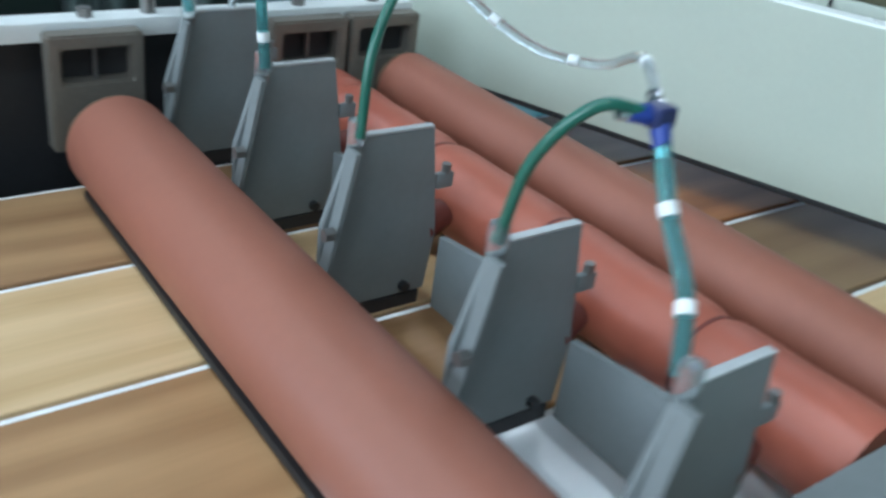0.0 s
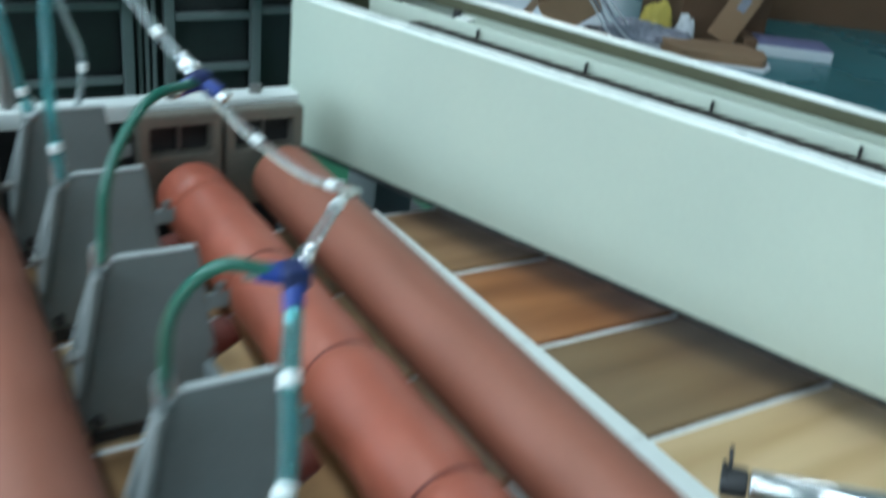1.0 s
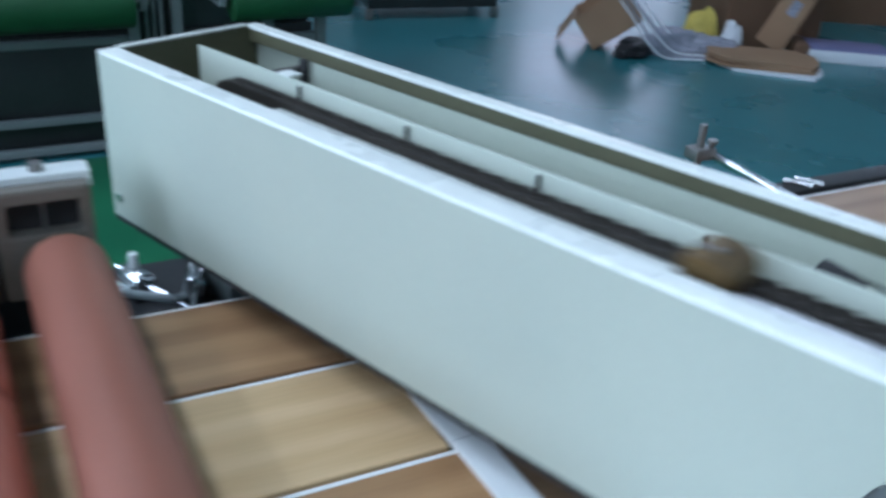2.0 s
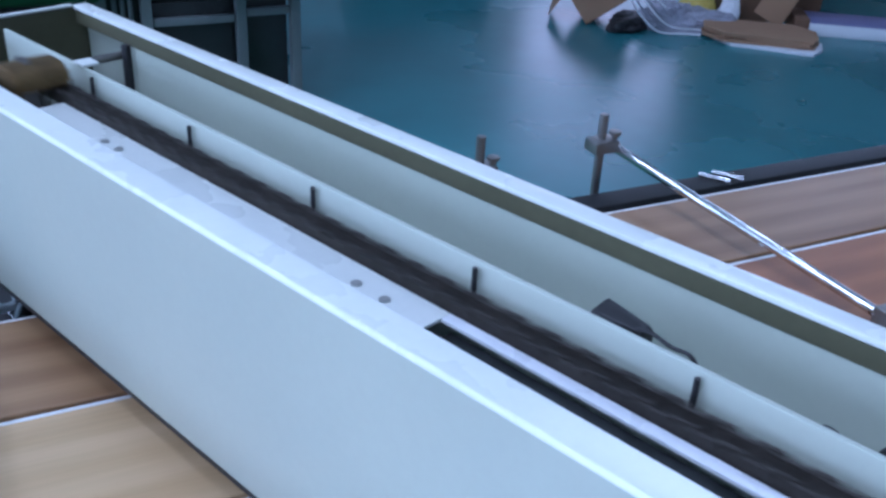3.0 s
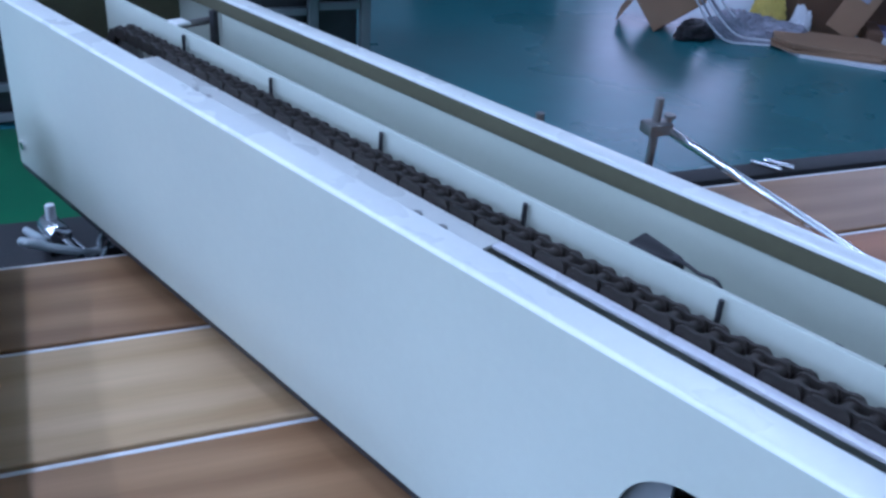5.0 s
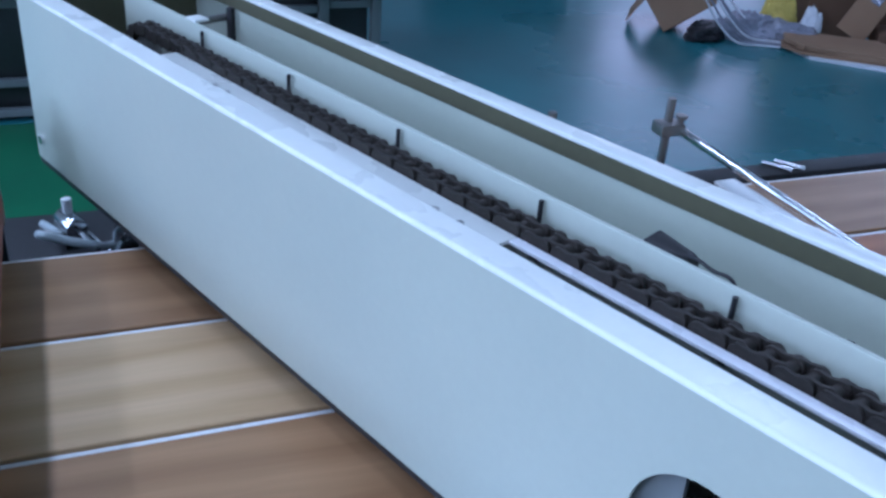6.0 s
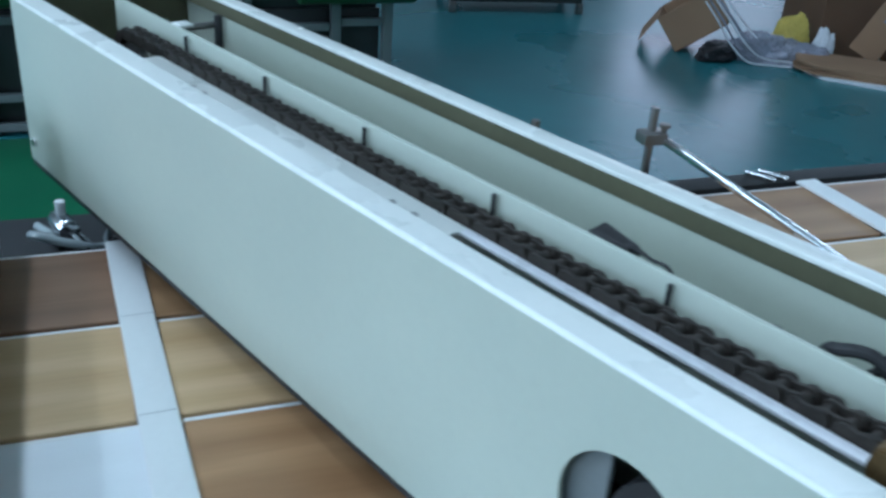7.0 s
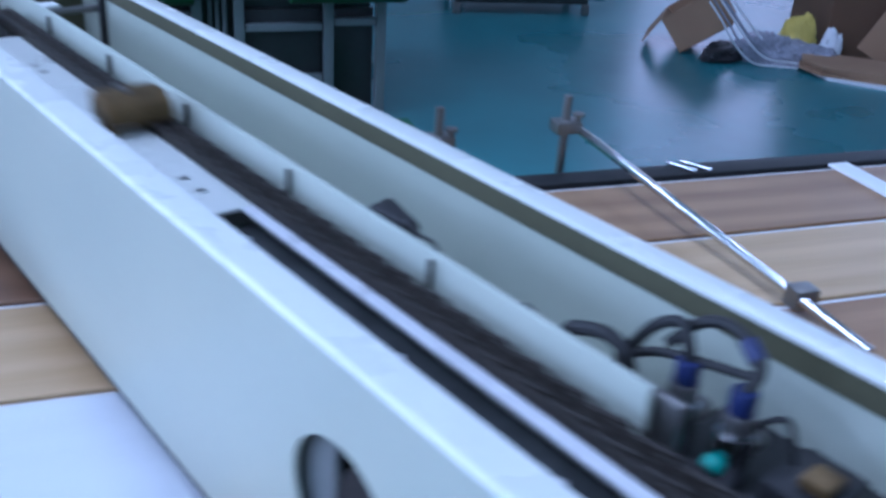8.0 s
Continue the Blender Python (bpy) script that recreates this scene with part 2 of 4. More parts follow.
def prism(bm, pts, a, b, axis="y"):
    """Adds an outline drawn out along an axis from a to b; pts are (x, z) for y, (x, y) for z, (y, z) for x."""
    def put(p, q):
        return {"y": (p[0], q, p[1]), "z": (p[0], p[1], q), "x": (q, p[0], p[1])}[axis]
    lo, hi = [bm.verts.new(put(p, a)) for p in pts], [bm.verts.new(put(p, b)) for p in pts]
    n = len(pts)
    fs = [bm.faces.new(lo), bm.faces.new(hi)] + [bm.faces.new((lo[i], lo[(i + 1) % n], hi[(i + 1) % n], hi[i])) for i in range(n)]
    bmesh.ops.recalc_face_normals(bm, faces=fs)
    return bm


def mesh_of(name, bm, material, soft=True):
    me = bpy.data.meshes.new(name)
    bmesh.ops.recalc_face_normals(bm, faces=bm.faces)
    bm.to_mesh(me)
    bm.free()
    me.materials.append(material)
    if soft:
        me.shade_auto_smooth(angle=radians(35)) if hasattr(me, "shade_auto_smooth") else me.set_sharp_from_angle(angle=radians(35))
    return me


def part(name, bm, material, parent=None, label=""):
    """Links a bmesh as one mesh object under a thing or under a part."""
    ob = new(name, mesh_of(name, bm, material))
    for p in ob.data.polygons:
        p.use_smooth = True
    ob.data.set_sharp_from_angle(angle=radians(35))
    ob.parent = parent
    return tagged(ob, label)


def thing(name, m, label, category, group="", kind=""):
    ob = new(name)
    ob.empty_display_size = 0.05
    ob.matrix_basis = m
    return tagged(ob, label, category, group, kind)


def solid(name, bm, material, m, label, category="", group="", kind=""):
    ob = part(name, bm, material)
    ob.matrix_basis = m
    return tagged(ob, label, category, group, kind)


B = bmesh.new

# ---- the hall ----
solid("floor", bx(B(), -5, 8, -5, 9, -0.1, 0), M_FLOOR, pose(0, 0, 0), "glossy teal epoxy floor of a workshop hall", kind="structure")
solid("ceiling", bx(B(), -5, 8, -5, 9, 4.6, 4.7), M_CEIL, pose(0, 0, 0), "pale sheet ceiling of the hall", kind="structure")
solid("wall_south", bx(B(), -5, 8, -5.2, -5, 0, 4.6), M_WALL, pose(0, 0, 0), "pale plaster wall", kind="structure")


def window_wall(name, m, length, spans, z0, z1):
    """A wall along local x with window openings that go through it."""
    bm = B()
    x = 0
    for a, b in spans:
        bx(bm, x, a, 0, 0.2, 0, 4.6)
        bx(bm, a, b, 0, 0.2, 0, z0)
        bx(bm, a, b, 0, 0.2, z1, 4.6)
        x = b
    bx(bm, x, length, 0, 0.2, 0, 4.6)
    return solid(name, bm, M_WALL, m, "pale plaster wall with high windows", kind="structure")


window_wall("wall_north", pose(-5, 9, 0), 13, [(10.5, 12.9)], 1.0, 3.7)
window_wall("wall_west", pose(-5, -5, 0, 0, 0, 90), 14, [(2.5, 4.9), (6.1, 8.5)], 1.2, 3.6)
window_wall("wall_east", pose(8, 9, 0, 0, 0, -90), 14, [(1.0, 3.6), (4.6, 7.2), (8.2, 10.8)], 1.2, 3.6)

# unseen lamps, placed to shape the shadows; the last brightens the right floor
LAMPS = [(x, y) for x in (-3.7, -1.5) for y in (-2.4, 0.6, 3.6)] + [(2.6, 2.4)]


def ceiling_lamp(x, y):
    t = thing("ceiling_lamp", pose(x, y, 4.6), "unseen twin tube lamp added under the ceiling", "lamp", "ceiling lamps")
    part("housing", bx(B(), -0.12, 0.12, -0.65, 0.65, -0.07, 0, 0.01), M_WHITE, t)
    for s in (-0.06, 0.06):
        part("lamp_tube", cyl(B(), (s, -0.6, -0.09), (s, 0.6, -0.09), 0.018, n=12), M_LAMP, t)
    d = bpy.data.lights.new("ceiling_light", "AREA")
    d.shape, d.size, d.size_y, d.energy, d.color = "RECTANGLE", 0.3, 1.25, 35 if x < 0 else 26, (0.80, 0.97, 1.0)
    lo = new("ceiling_light", d)
    lo.matrix_basis = pose(x, y, 4.47)


for lx, ly in LAMPS:
    ceiling_lamp(lx, ly)

for nm, wx, wy, rz in (("window_light_b", 6.6, 8.95, 180), ("window_light_c", 7.95, 6.7, 90), ("window_light_d", 7.95, 3.1, 90), ("window_light_e", 7.95, -0.5, 90), ("window_light_f", -4.95, 2.3, -90), ("window_light_g", -4.95, -1.3, -90)):
    d = bpy.data.lights.new(nm, "AREA")
    d.shape, d.size, d.size_y, d.energy, d.color = "RECTANGLE", 2.4, 2.4, 105 if wx < 0 else 12 if wy > 8 else 62 if wy > 6 else 16 if wy > 3 else 8, (0.72, 0.92, 1.0) if wx < 0 else (0.62, 0.86, 1.0)
    lo = new(nm, d)
    lo.matrix_basis = pose(wx, wy, 2.4, 90, 0, rz)

# ---- board conveyor ----
bed = thing("board_conveyor", pose(0, 0, 0), "low dark board conveyor bed with a black side rail", "conveyor")
part("bed_plate", bx(B(), -1.75, 1.5, -0.37, 0.232, 0.80, Z - 0.0125, 0.003), M_DARK, bed)
part("side_rail", bx(B(), -0.02, 1.5, 0.2345, 0.262, 0.79, Z + 0.002, 0.003), M_BLACK, bed, "black rubber covered side rail")
part("side_rail", bx(B(), -1.75, -0.26, 0.2345, 0.262, 0.75, Z - 0.03, 0.003), M_BLACK, bed)
for lx in (-1.6, -0.2, 1.35):
    for ly in (-0.33, 0.19):
        part("leg", bx(B(), lx - 0.03, lx + 0.03, ly - 0.03, ly + 0.03, 0, 0.80, 0.004), M_MACH, bed)

LANE, Y0, PITCH = 0.1158, 0.2295, 0.6645
SKEW = 0.052                    # the board ends lie slightly askew to the travel
ROWS = [
    (0.0, [(W_ORANGE2, "golden brown"), (W_ORANGE, "orange cherry"), (W_OLIVE, "dull walnut"), (W_TAN, "light oak"), (W_BROWN, "mid brown")]),
    (-PITCH, [(W_BROWN, "mid brown"), (W_TAN, "light oak"), (W_BROWN2, "warm brown"), (W_WHITE, "plain white"), (W_TAN, "light oak")]),
    (-2 * PITCH, [(W_DARK, "dark brown"), (W_TAN, "light oak"), (W_WHITE, "plain white"), (W_BROWN2, "warm brown"), (W_TAN, "light oak")]),
]
MOVING = []
TRAVEL = [(0.0, -0.260), (1.0, -0.147), (1.5, -0.0865), (2.0, -0.034), (3.4, 0.128), (5.0, 0.315), (6.5, 0.4905), (7.0, 0.550), (7.5, 0.616), (8.0, 0.679)]   # how far the first strip has come


def floor_board(material, colour, x, y):
    """A laminate board, its long side along the travel, with a white milled edge on one side."""
    t = thing("floor_board", pose(x, y, Z - 0.0085), f"{colour} laminate floor board with a white milled edge", "board", "boards on the conveyor")
    w = LANE - 0.0075
    part("decor_face", bx(B(), 0.0005, PITCH - 0.0195, -w, 0, 0.0, 0.0085, 0.0008, 1), material, t)
    part("milled_edge", bx(B(), 0.0005, PITCH - 0.0195, 0.0004, 0.0052, -0.0035, 0.0072, 0.0008, 1), M_EDGE, t, "white milled edge")
    return t


def cross_strip(x):
    t = thing("cross_strip", pose(x, 0, Z + 0.0005, 0, 0, math.degrees(SKEW)), "white strip lying between two rows of boards", "strip", "strips between boards")
    part("core", bx(B(), -0.0119, 0.0119, -0.38, Y0 + 0.004, 0, 0.0024, 0.0006), M_EDGE, t)
    part("top_face", bx(B(), -0.0112, 0.0112, -0.379, Y0 + 0.003, 0.0024, 0.0031, 0.0003), M_WHITE, t)
    for y in (-0.12, 0.0, 0.115):
        part("score_line", bx(B(), -0.0112, 0.0112, y - 0.0004, y + 0.0004, 0.0031, 0.0033), M_GREYEDGE, t)
    return t


for off, cols in ROWS:
    for k, (material, colour) in enumerate(cols):
        y = Y0 - k * LANE - 0.0055
        dx = off + 0.0098 - SKEW * (y - LANE / 2)
        MOVING.append((floor_board(material, colour, dx, y), dx, y, Z - 0.0085, 0.0))
    if off > -1.0:
        MOVING.append((cross_strip(off), off, 0.0, Z + 0.0005, math.degrees(SKEW)))

# ---- chain conveyor in its cream housing ----
CC = pose(0, 0, 0, 0, 0, PHI)      # local x across, local y along, away from the camera
UE, UN = 0.389, -0.72
ZN, ZB = 1.022, 0.884
RS, UA, UB, ZC = 0.022, 0.288, -0.613, 0.9862     # sprockets of the chain
box = thing("chain_conveyor", CC, "long cream painted sheet steel chain conveyor housing", "conveyor")


def near_wall():
    bm = B()
    hu, hz, hr, n = -0.2478, 0.955, 0.0308, 40
    # face with a round hole
    out = [(UN, ZB), (UE, ZB), (UE, ZN - 0.0022), (UN, ZN - 0.0022)]
    v_out = [bm.verts.new((-0.052, a, b)) for a, b in out]
    ring = [bm.verts.new((-0.052, hu + hr * math.cos(2 * math.pi * k / n), hz + hr * math.sin(2 * math.pi * k / n))) for k in range(n)]
    es = [bm.edges.new((v_out[i], v_out[(i + 1) % 4])) for i in range(4)] + [bm.edges.new((ring[i], ring[(i + 1) % n])) for i in range(n)]
    bmesh.ops.triangle_fill(bm, edges=es, use_beauty=True)
    ex = bmesh.ops.extrude_face_region(bm, geom=list(bm.faces))
    bmesh.ops.translate(bm, verts=[g for g in ex["geom"] if isinstance(g, bmesh.types.BMVert)], vec=(0.002, 0, 0))
    return bm


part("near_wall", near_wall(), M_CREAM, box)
arc = [(-0.052 + 0.0022 * (1 - math.cos(a)), ZN - 0.0022 + 0.0022 * math.sin(a)) for a in (0, 0.4, 0.8, 1.2, math.pi / 2)]
# flange, lips and slide plate take the cream brightened for top light
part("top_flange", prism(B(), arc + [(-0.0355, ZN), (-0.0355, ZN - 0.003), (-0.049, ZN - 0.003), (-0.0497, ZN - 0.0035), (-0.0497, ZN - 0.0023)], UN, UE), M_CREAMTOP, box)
part("slide_plate", bx(B(), -0.0494, -0.0030, -0.1022, 0.229, 1.0058, 1.0078, 0.0008), M_CREAMTOP, box, "slide plate in the paler cream of lit top faces")
for u in (0.155, 0.140, -0.058, -0.076):
    part("slide_screw", cyl(B(), (-0.0165, u, 1.0078), (-0.0165, u, 1.0084), 0.0026, n=14), M_ALU, box)
part("slide_strip", bx(B(), -0.0093, -0.0030, UN + 0.01, -0.1022, 1.0058, 1.0078, 0.0006), M_SLIDE, box, "shiny white slide strip")
part("slot_lining", bx(B(), -0.0494, -0.0032, UN + 0.01, -0.1028, 0.984, 0.9985), M_SLOT, box, "worn dark slot lining")
for u in (-0.118, -0.232, -0.315):
    part("slot_screw", cyl(B(), (-0.016, u, 0.9986), (-0.016, u, 1.0005), 0.0024, n=10), M_CHROME, box)
part("inner_wall", bx(B(), 0.0224, 0.0254, -0.315, 0.364, 0.90, 1.0195, 0.0008), M_CREAM, box)
part("wall_tab", bx(B(), 0.0226, 0.0340, 0.248, 0.262, 1.0196, 1.0215, 0.0006), M_CREAMTOP, box)
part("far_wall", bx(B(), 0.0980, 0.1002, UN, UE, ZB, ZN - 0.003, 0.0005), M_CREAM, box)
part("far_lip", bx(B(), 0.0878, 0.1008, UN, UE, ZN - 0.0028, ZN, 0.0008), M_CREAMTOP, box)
# bar added to carry the dark band of shade below the far lip
part("lip_shade_bar", bx(B(), 0.0885, 0.0978, UN + 0.003, UE - 0.003, 1.0085, ZN - 0.0032), M_OLIVE, box, "olive bar standing in for the shade below the far lip")
part("tray_side", bx(B(), 0.0890, 0.0912, UN + 0.01, 0.300, 0.92, 1.0082), M_CREAM, box)
# inner face of the end wall is coloured as if in shade
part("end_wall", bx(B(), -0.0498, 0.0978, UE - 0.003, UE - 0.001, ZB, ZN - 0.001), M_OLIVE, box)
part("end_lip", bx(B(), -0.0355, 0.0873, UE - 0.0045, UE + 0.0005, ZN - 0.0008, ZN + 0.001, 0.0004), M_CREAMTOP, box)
part("near_end_wall", bx(B(), -0.0498, 0.0978, UN + 0.001, UN + 0.003, ZB, ZN - 0.004), M_CREAM, box)
part("floor_plate", bx(B(), -0.0498, 0.0978, UN + 0.004, UE - 0.004, ZB + 0.001, ZB + 0.003), M_DARK, box)
part("tray_floor", bx(B(), 0.0256, 0.0888, UN + 0.01, 0.300, 0.915, 0.918), M_CREAM, box)
part("lower_angle", bx(B(), -0.0515, -0.043, UN, UE, ZB - 0.0055, ZB - 0.0005, 0.001), M_DARK, box, "dark angle under the near wall")
for k in range(5):
    u = 0.2345 - 0.1097 * k
    part("guide_pin", cyl(B(), (0.0200, u, 0.985), (0.0200, u, 1.0175), 0.0013, n=10), M_DARK, box)
    part("pin_foot", bx(B(), 0.0186, 0.0223, u - 0.003, u + 0.003, 0.985, 0.990, 0.0006), M_DARK, box)
part("tie_rod", cyl(B(), (0.0256, 0.315, 1.000), (0.0885, 0.315, 1.000), 0.0030, n=12), M_STEEL, box)
part("tie_rod", cyl(B(), (0.0256, 0.329, 0.996), (0.0885, 0.329, 0.996), 0.0025, n=12), M_CHROME, box)
part("strap", bx(B(), 0.0835, 0.0880, 0.304, 0.311, 0.93, 1.0095, 0.0008), M_DARK, box, "dark upright strap")
part("end_bolt", cyl(B(), (-0.054, UE - 0.012, ZB + 0.018), (-0.0518, UE - 0.012, ZB + 0.018), 0.004, n=6), M_CHROME, box)
for u in (0.355, -0.685):
    part("support_post", bx(B(), 0.02, 0.08, u - 0.02, u + 0.02, 0, ZB, 0.003), M_MACH, box)
part("inner_plate", bx(B(), -0.0455, -0.0430, -0.2355, -0.195, 0.890, 0.983), M_GREY, box)
bore = cyl(B(), (-0.047, -0.2705, 0.950), (-0.0205, -0.2705, 0.950), 0.0335, n=32, bevel=0.002)
part("drive_boss", bore, M_BLACK, box, "dark boss behind the round hole")
part("boss_bolt", cyl(B(), (-0.0485, -0.252, 0.958), (-0.0472, -0.252, 0.958), 0.0034, n=6), M_BRASS, box)
for u in (UA, UB):
    part("sprocket", cyl(B(), (0.0012, u, ZC), (0.0082, u, ZC), 0.0172, n=20, bevel=0.001), M_STEEL, box)

# the chain
RUN = UA - UB
LOOP = 2 * RUN + 2 * math.pi * RS
VC = 0.372
N_LINK = 204
chain = thing("roller_chain", CC, "oily brown roller chain running in the housing", "chain")


def chain_pose(s):
    """Place on the loop at the length s: top run away from the camera, round, and back below."""
    s %= LOOP
    if s < RUN:
        return UB + s, ZC + RS, 0.0
    s -= RUN
    if s < math.pi * RS:
        a = s / RS
        return UA + RS * math.sin(a), ZC + RS * math.cos(a), -a
    s -= math.pi * RS
    if s < RUN:
        return UA - s, ZC - RS, -math.pi
    a = (s - RUN) / RS
    return UB - RS * math.sin(a), ZC - RS * math.cos(a), -math.pi - a


STOP, GO = 3.75, 7.06             # the chain stands still between these times


def chain_way(t):
    """How far the chain has run at t seconds."""
    return VC * (t if t < STOP else STOP if t < GO else t - GO + STOP)


def chain_rows(s0):
    """Rows for one link from 0 to 8 s: evenly on the runs, closely round the ends."""
    ev = {k / 4 for k in range(33)} | {STOP + 0.125 * k for k in range(-2, 3)} | {GO + 0.0625 * k for k in range(-3, 6)}
    for turn in range(-1, 3):
        for s in (RUN, 2 * RUN + math.pi * RS):
            for k in (-0.30, -0.15, 0, 0.25, 0.5, 0.75, 1, 1.4, 1.8):
                x = s + turn * LOOP + (k if k < 0 else k * math.pi * RS if k <= 1 else math.pi * RS + (k - 1) * 0.35)
                t = (x - s0) / VC
                t = t if t < STOP else t - STOP + GO
                if 0.02 < t < 7.98:
                    ev.add(round(t * FPS) / FPS)
    rows = []
    for t in sorted(ev):
        u, z, a = chain_pose(s0 + chain_way(t))
        rows.append((t, Matrix.Translation((0.0047, u, z)) @ Matrix.Rotation(a, 4, "X")))
    return rows


def link_mesh(side):
    """One link: two waisted plates at the given half width, a roller and a pin."""
    bm = B()
    p = LOOP / N_LINK
    for s in (-1, 1):
        prof = []
        for c, base in ((p * 0.5, 0.0), (-p * 0.5, math.pi)):
            for k in range(7):
                a = base + math.pi / 2 - math.pi * k / 6
                prof.append((c * 1.0 + 0.0042 * math.cos(a), (0.0047 if base else 0.0043) * math.sin(a)))
            prof.append((0.0, -0.0036 if base == 0.0 else 0.0036))
        prism(bm, prof, s * side - 0.0010, s * side + 0.0010, "x")
    cyl(bm, (-0.0034, -p / 2, 0), (0.0034, -p / 2, 0), 0.0032, n=12)
    cyl(bm, (-0.0071, -p / 2, 0), (0.0071, -p / 2, 0), 0.0019, n=8)
    return mesh_of("link", bm, M_CHAIN)


LINKS = link_mesh(0.0060), link_mesh(0.0038)
CHAIN = []
for i in range(N_LINK):
    lk = new("link", LINKS[i % 2])
    lk.parent = chain
    CHAIN.append((lk, i * LOOP / N_LINK))

S_DOG = (-0.106 - UB) - chain_way(2.0)


def pusher_dog():
    t = thing("pusher_dog", CC @ pose(0.0047, -0.1, 1.008), "worn bronze pusher block carried on the chain", "pusher", "pusher dogs")
    bm = prism(B(), [(-0.026, 0.0056), (0.002, 0.0056), (0.003, 0.008), (0.001, 0.0195), (-0.017, 0.0195), (-0.024, 0.0150), (-0.026, 0.010)], -0.0310, 0.0050, "x")
    bmesh.ops.bevel(bm, geom=list(bm.edges), offset=0.0014, segments=2, affect="EDGES")
    part("block", bm, M_BRASS, t)
    part("skirt", bx(B(), -0.0300, -0.0260, -0.022, -0.002, 0.0012, 0.0055, 0.0005), M_BRASS, t)
    for u in (-0.010, -0.002):
        part("bolt", cyl(B(), (-0.016, u, 0.0192), (-0.016, u, 0.0212), 0.0028, n=6), M_STEEL, t)
    return t


DOGS = [(pusher_dog(), S_DOG)]
DOGS.append((copy_thing(DOGS[0][0], CC), (-0.318 - UB) - chain_way(GO)))

# ---- roller frame with the terracotta tubes ----
fr = thing("tube_frame", pose(0, 0, 0), "aluminium frame holding three terracotta plastic tubes", "frame")
part("rear_bar", bx(B(), -1.3, -0.214, 0.262, 0.284, 0.9435, 0.9575, 0.002), M_WHITE, fr, "white top rear bar")
part("front_plate", bx(B(), -0.62, -0.13, -0.300, -0.268, 0.916, 0.922, 0.0012), M_GREY, fr, "grey bolted front plate")
part("front_bar", bx(B(), -0.62, -0.13, -0.42, -0.3005, 0.910, 0.9245, 0.003), M_CREAM, fr, "cream front bar")
for x in (-0.58, -0.17):
    part("frame_leg", bx(B(), x - 0.02, x + 0.02, -0.42, -0.38, 0, 0.9095, 0.003), M_MACH, fr)
for x in (-1.25, -0.245):
    part("frame_leg", bx(B(), x - 0.02, x + 0.02, 0.2925, 0.325, 0, 0.942, 0.003), M_MACH, fr)


part("guard_panel", bx(B(), -1.3, -0.222, 0.2845, 0.292, 0.80, 0.952, 0.001), M_DARK, fr, "dark guard panel under the bar")


def end_block(x):
    """A cast block with a square window through it."""
    bm = B()
    o = [(-0.033, 0.868), (0.033, 0.868), (0.033, 0.9525), (-0.033, 0.9525)]
    h = [(-0.0245, 0.9185), (0.0245, 0.9185), (0.0245, 0.9425), (-0.0245, 0.9425)]
    vo = [bm.verts.new((x + a, 0.2455, b)) for a, b in o]
    vi = [bm.verts.new((x + a, 0.2455, b)) for a, b in h]
    for k in range(4):
        n = (k + 1) % 4
        bm.faces.new((vo[k], vo[n], vi[n], vi[k]))
    ex = bmesh.ops.extrude_face_region(bm, geom=list(bm.faces))
    bmesh.ops.translate(bm, verts=[g for g in ex["geom"] if isinstance(g, bmesh.types.BMVert)], vec=(0, 0.016, 0))
    bmesh.ops.recalc_face_normals(bm, faces=list(bm.faces))
    sharp = [e for e in bm.edges if len(e.link_faces) == 2 and e.calc_face_angle() > 0.5]
    bmesh.ops.bevel(bm, geom=sharp, offset=0.0015, segments=2, affect="EDGES")
    return bm


for x in (-0.486, -0.319, -0.2495):
    b = part("end_block", end_block(x), M_BLOCK, fr, "cast end block with a square window")
    part("divider", bx(B(), x - 0.0011, x + 0.0011, 0.252, 0.256, 0.9187, 0.9423), M_STEEL, b)
    part("back_plate", bx(B(), x - 0.0243, x + 0.0243, 0.2585, 0.2612, 0.9187, 0.9423), M_DARK, b)
    part("bolt", cyl(B(), (x, 0.272, 0.9575), (x, 0.272, 0.964), 0.0055, n=6), M_STEEL, b)


def tube(x0, x1, z, r, ya, yb, material, label):
    bm = B()
    cyl(bm, (x0, ya, z), (x1, yb, z), r, n=48, bevel=0.003)
    t = part("tube", bm, material, fr, label)
    for q, s in ((0, -1), (1, 1)):
        x, y = (x0, ya) if q == 0 else (x1, yb)
        part("end_ring", cyl(B(), (x, y + 0.003 * s, z), (x, y + 0.0002 * s, z), r * 0.96, n=40), M_CARD2, t)
    part("journal", cyl(B(), (x1, yb + 0.003, z - 0.006), (x1, 0.246, 0.892), 0.014, n=20), M_DARK, t)


tube(-0.4840, -0.4875, 0.8885, 0.0355, -0.262, 0.205, M_TUBE, "terracotta plastic tube")
bm = B()
sweep(bm, [(-0.303 - 0.016 * k / 20, -0.262 + 0.497 * k / 20, 0.895) for k in range(21)],
      lambda f: 0.0285 * (1 - 0.10 * sum(math.exp(-((0.497 * f - 0.262 - y) / 0.006) ** 2) for y in (-0.165, -0.048, 0.070, 0.185))
                          + 0.045 * noise.noise(Vector((f * 14, 0, 3))) - (0.35 * max(0, f - 0.97) / 0.03 if f > 0.97 else 0)), 40, 6)
# black strip added as the contact shadow below the first tube
part("tube_shadow_strip", bx(B(), -0.514, -0.462, -0.255, 0.20, 0.8540, 0.8600, 0.001), M_BLACK, fr, "black strip standing in for the shadow under the tube")
rt = part("tube", bm, M_TUBE2, fr, "red soft plastic tube with pinched seams")
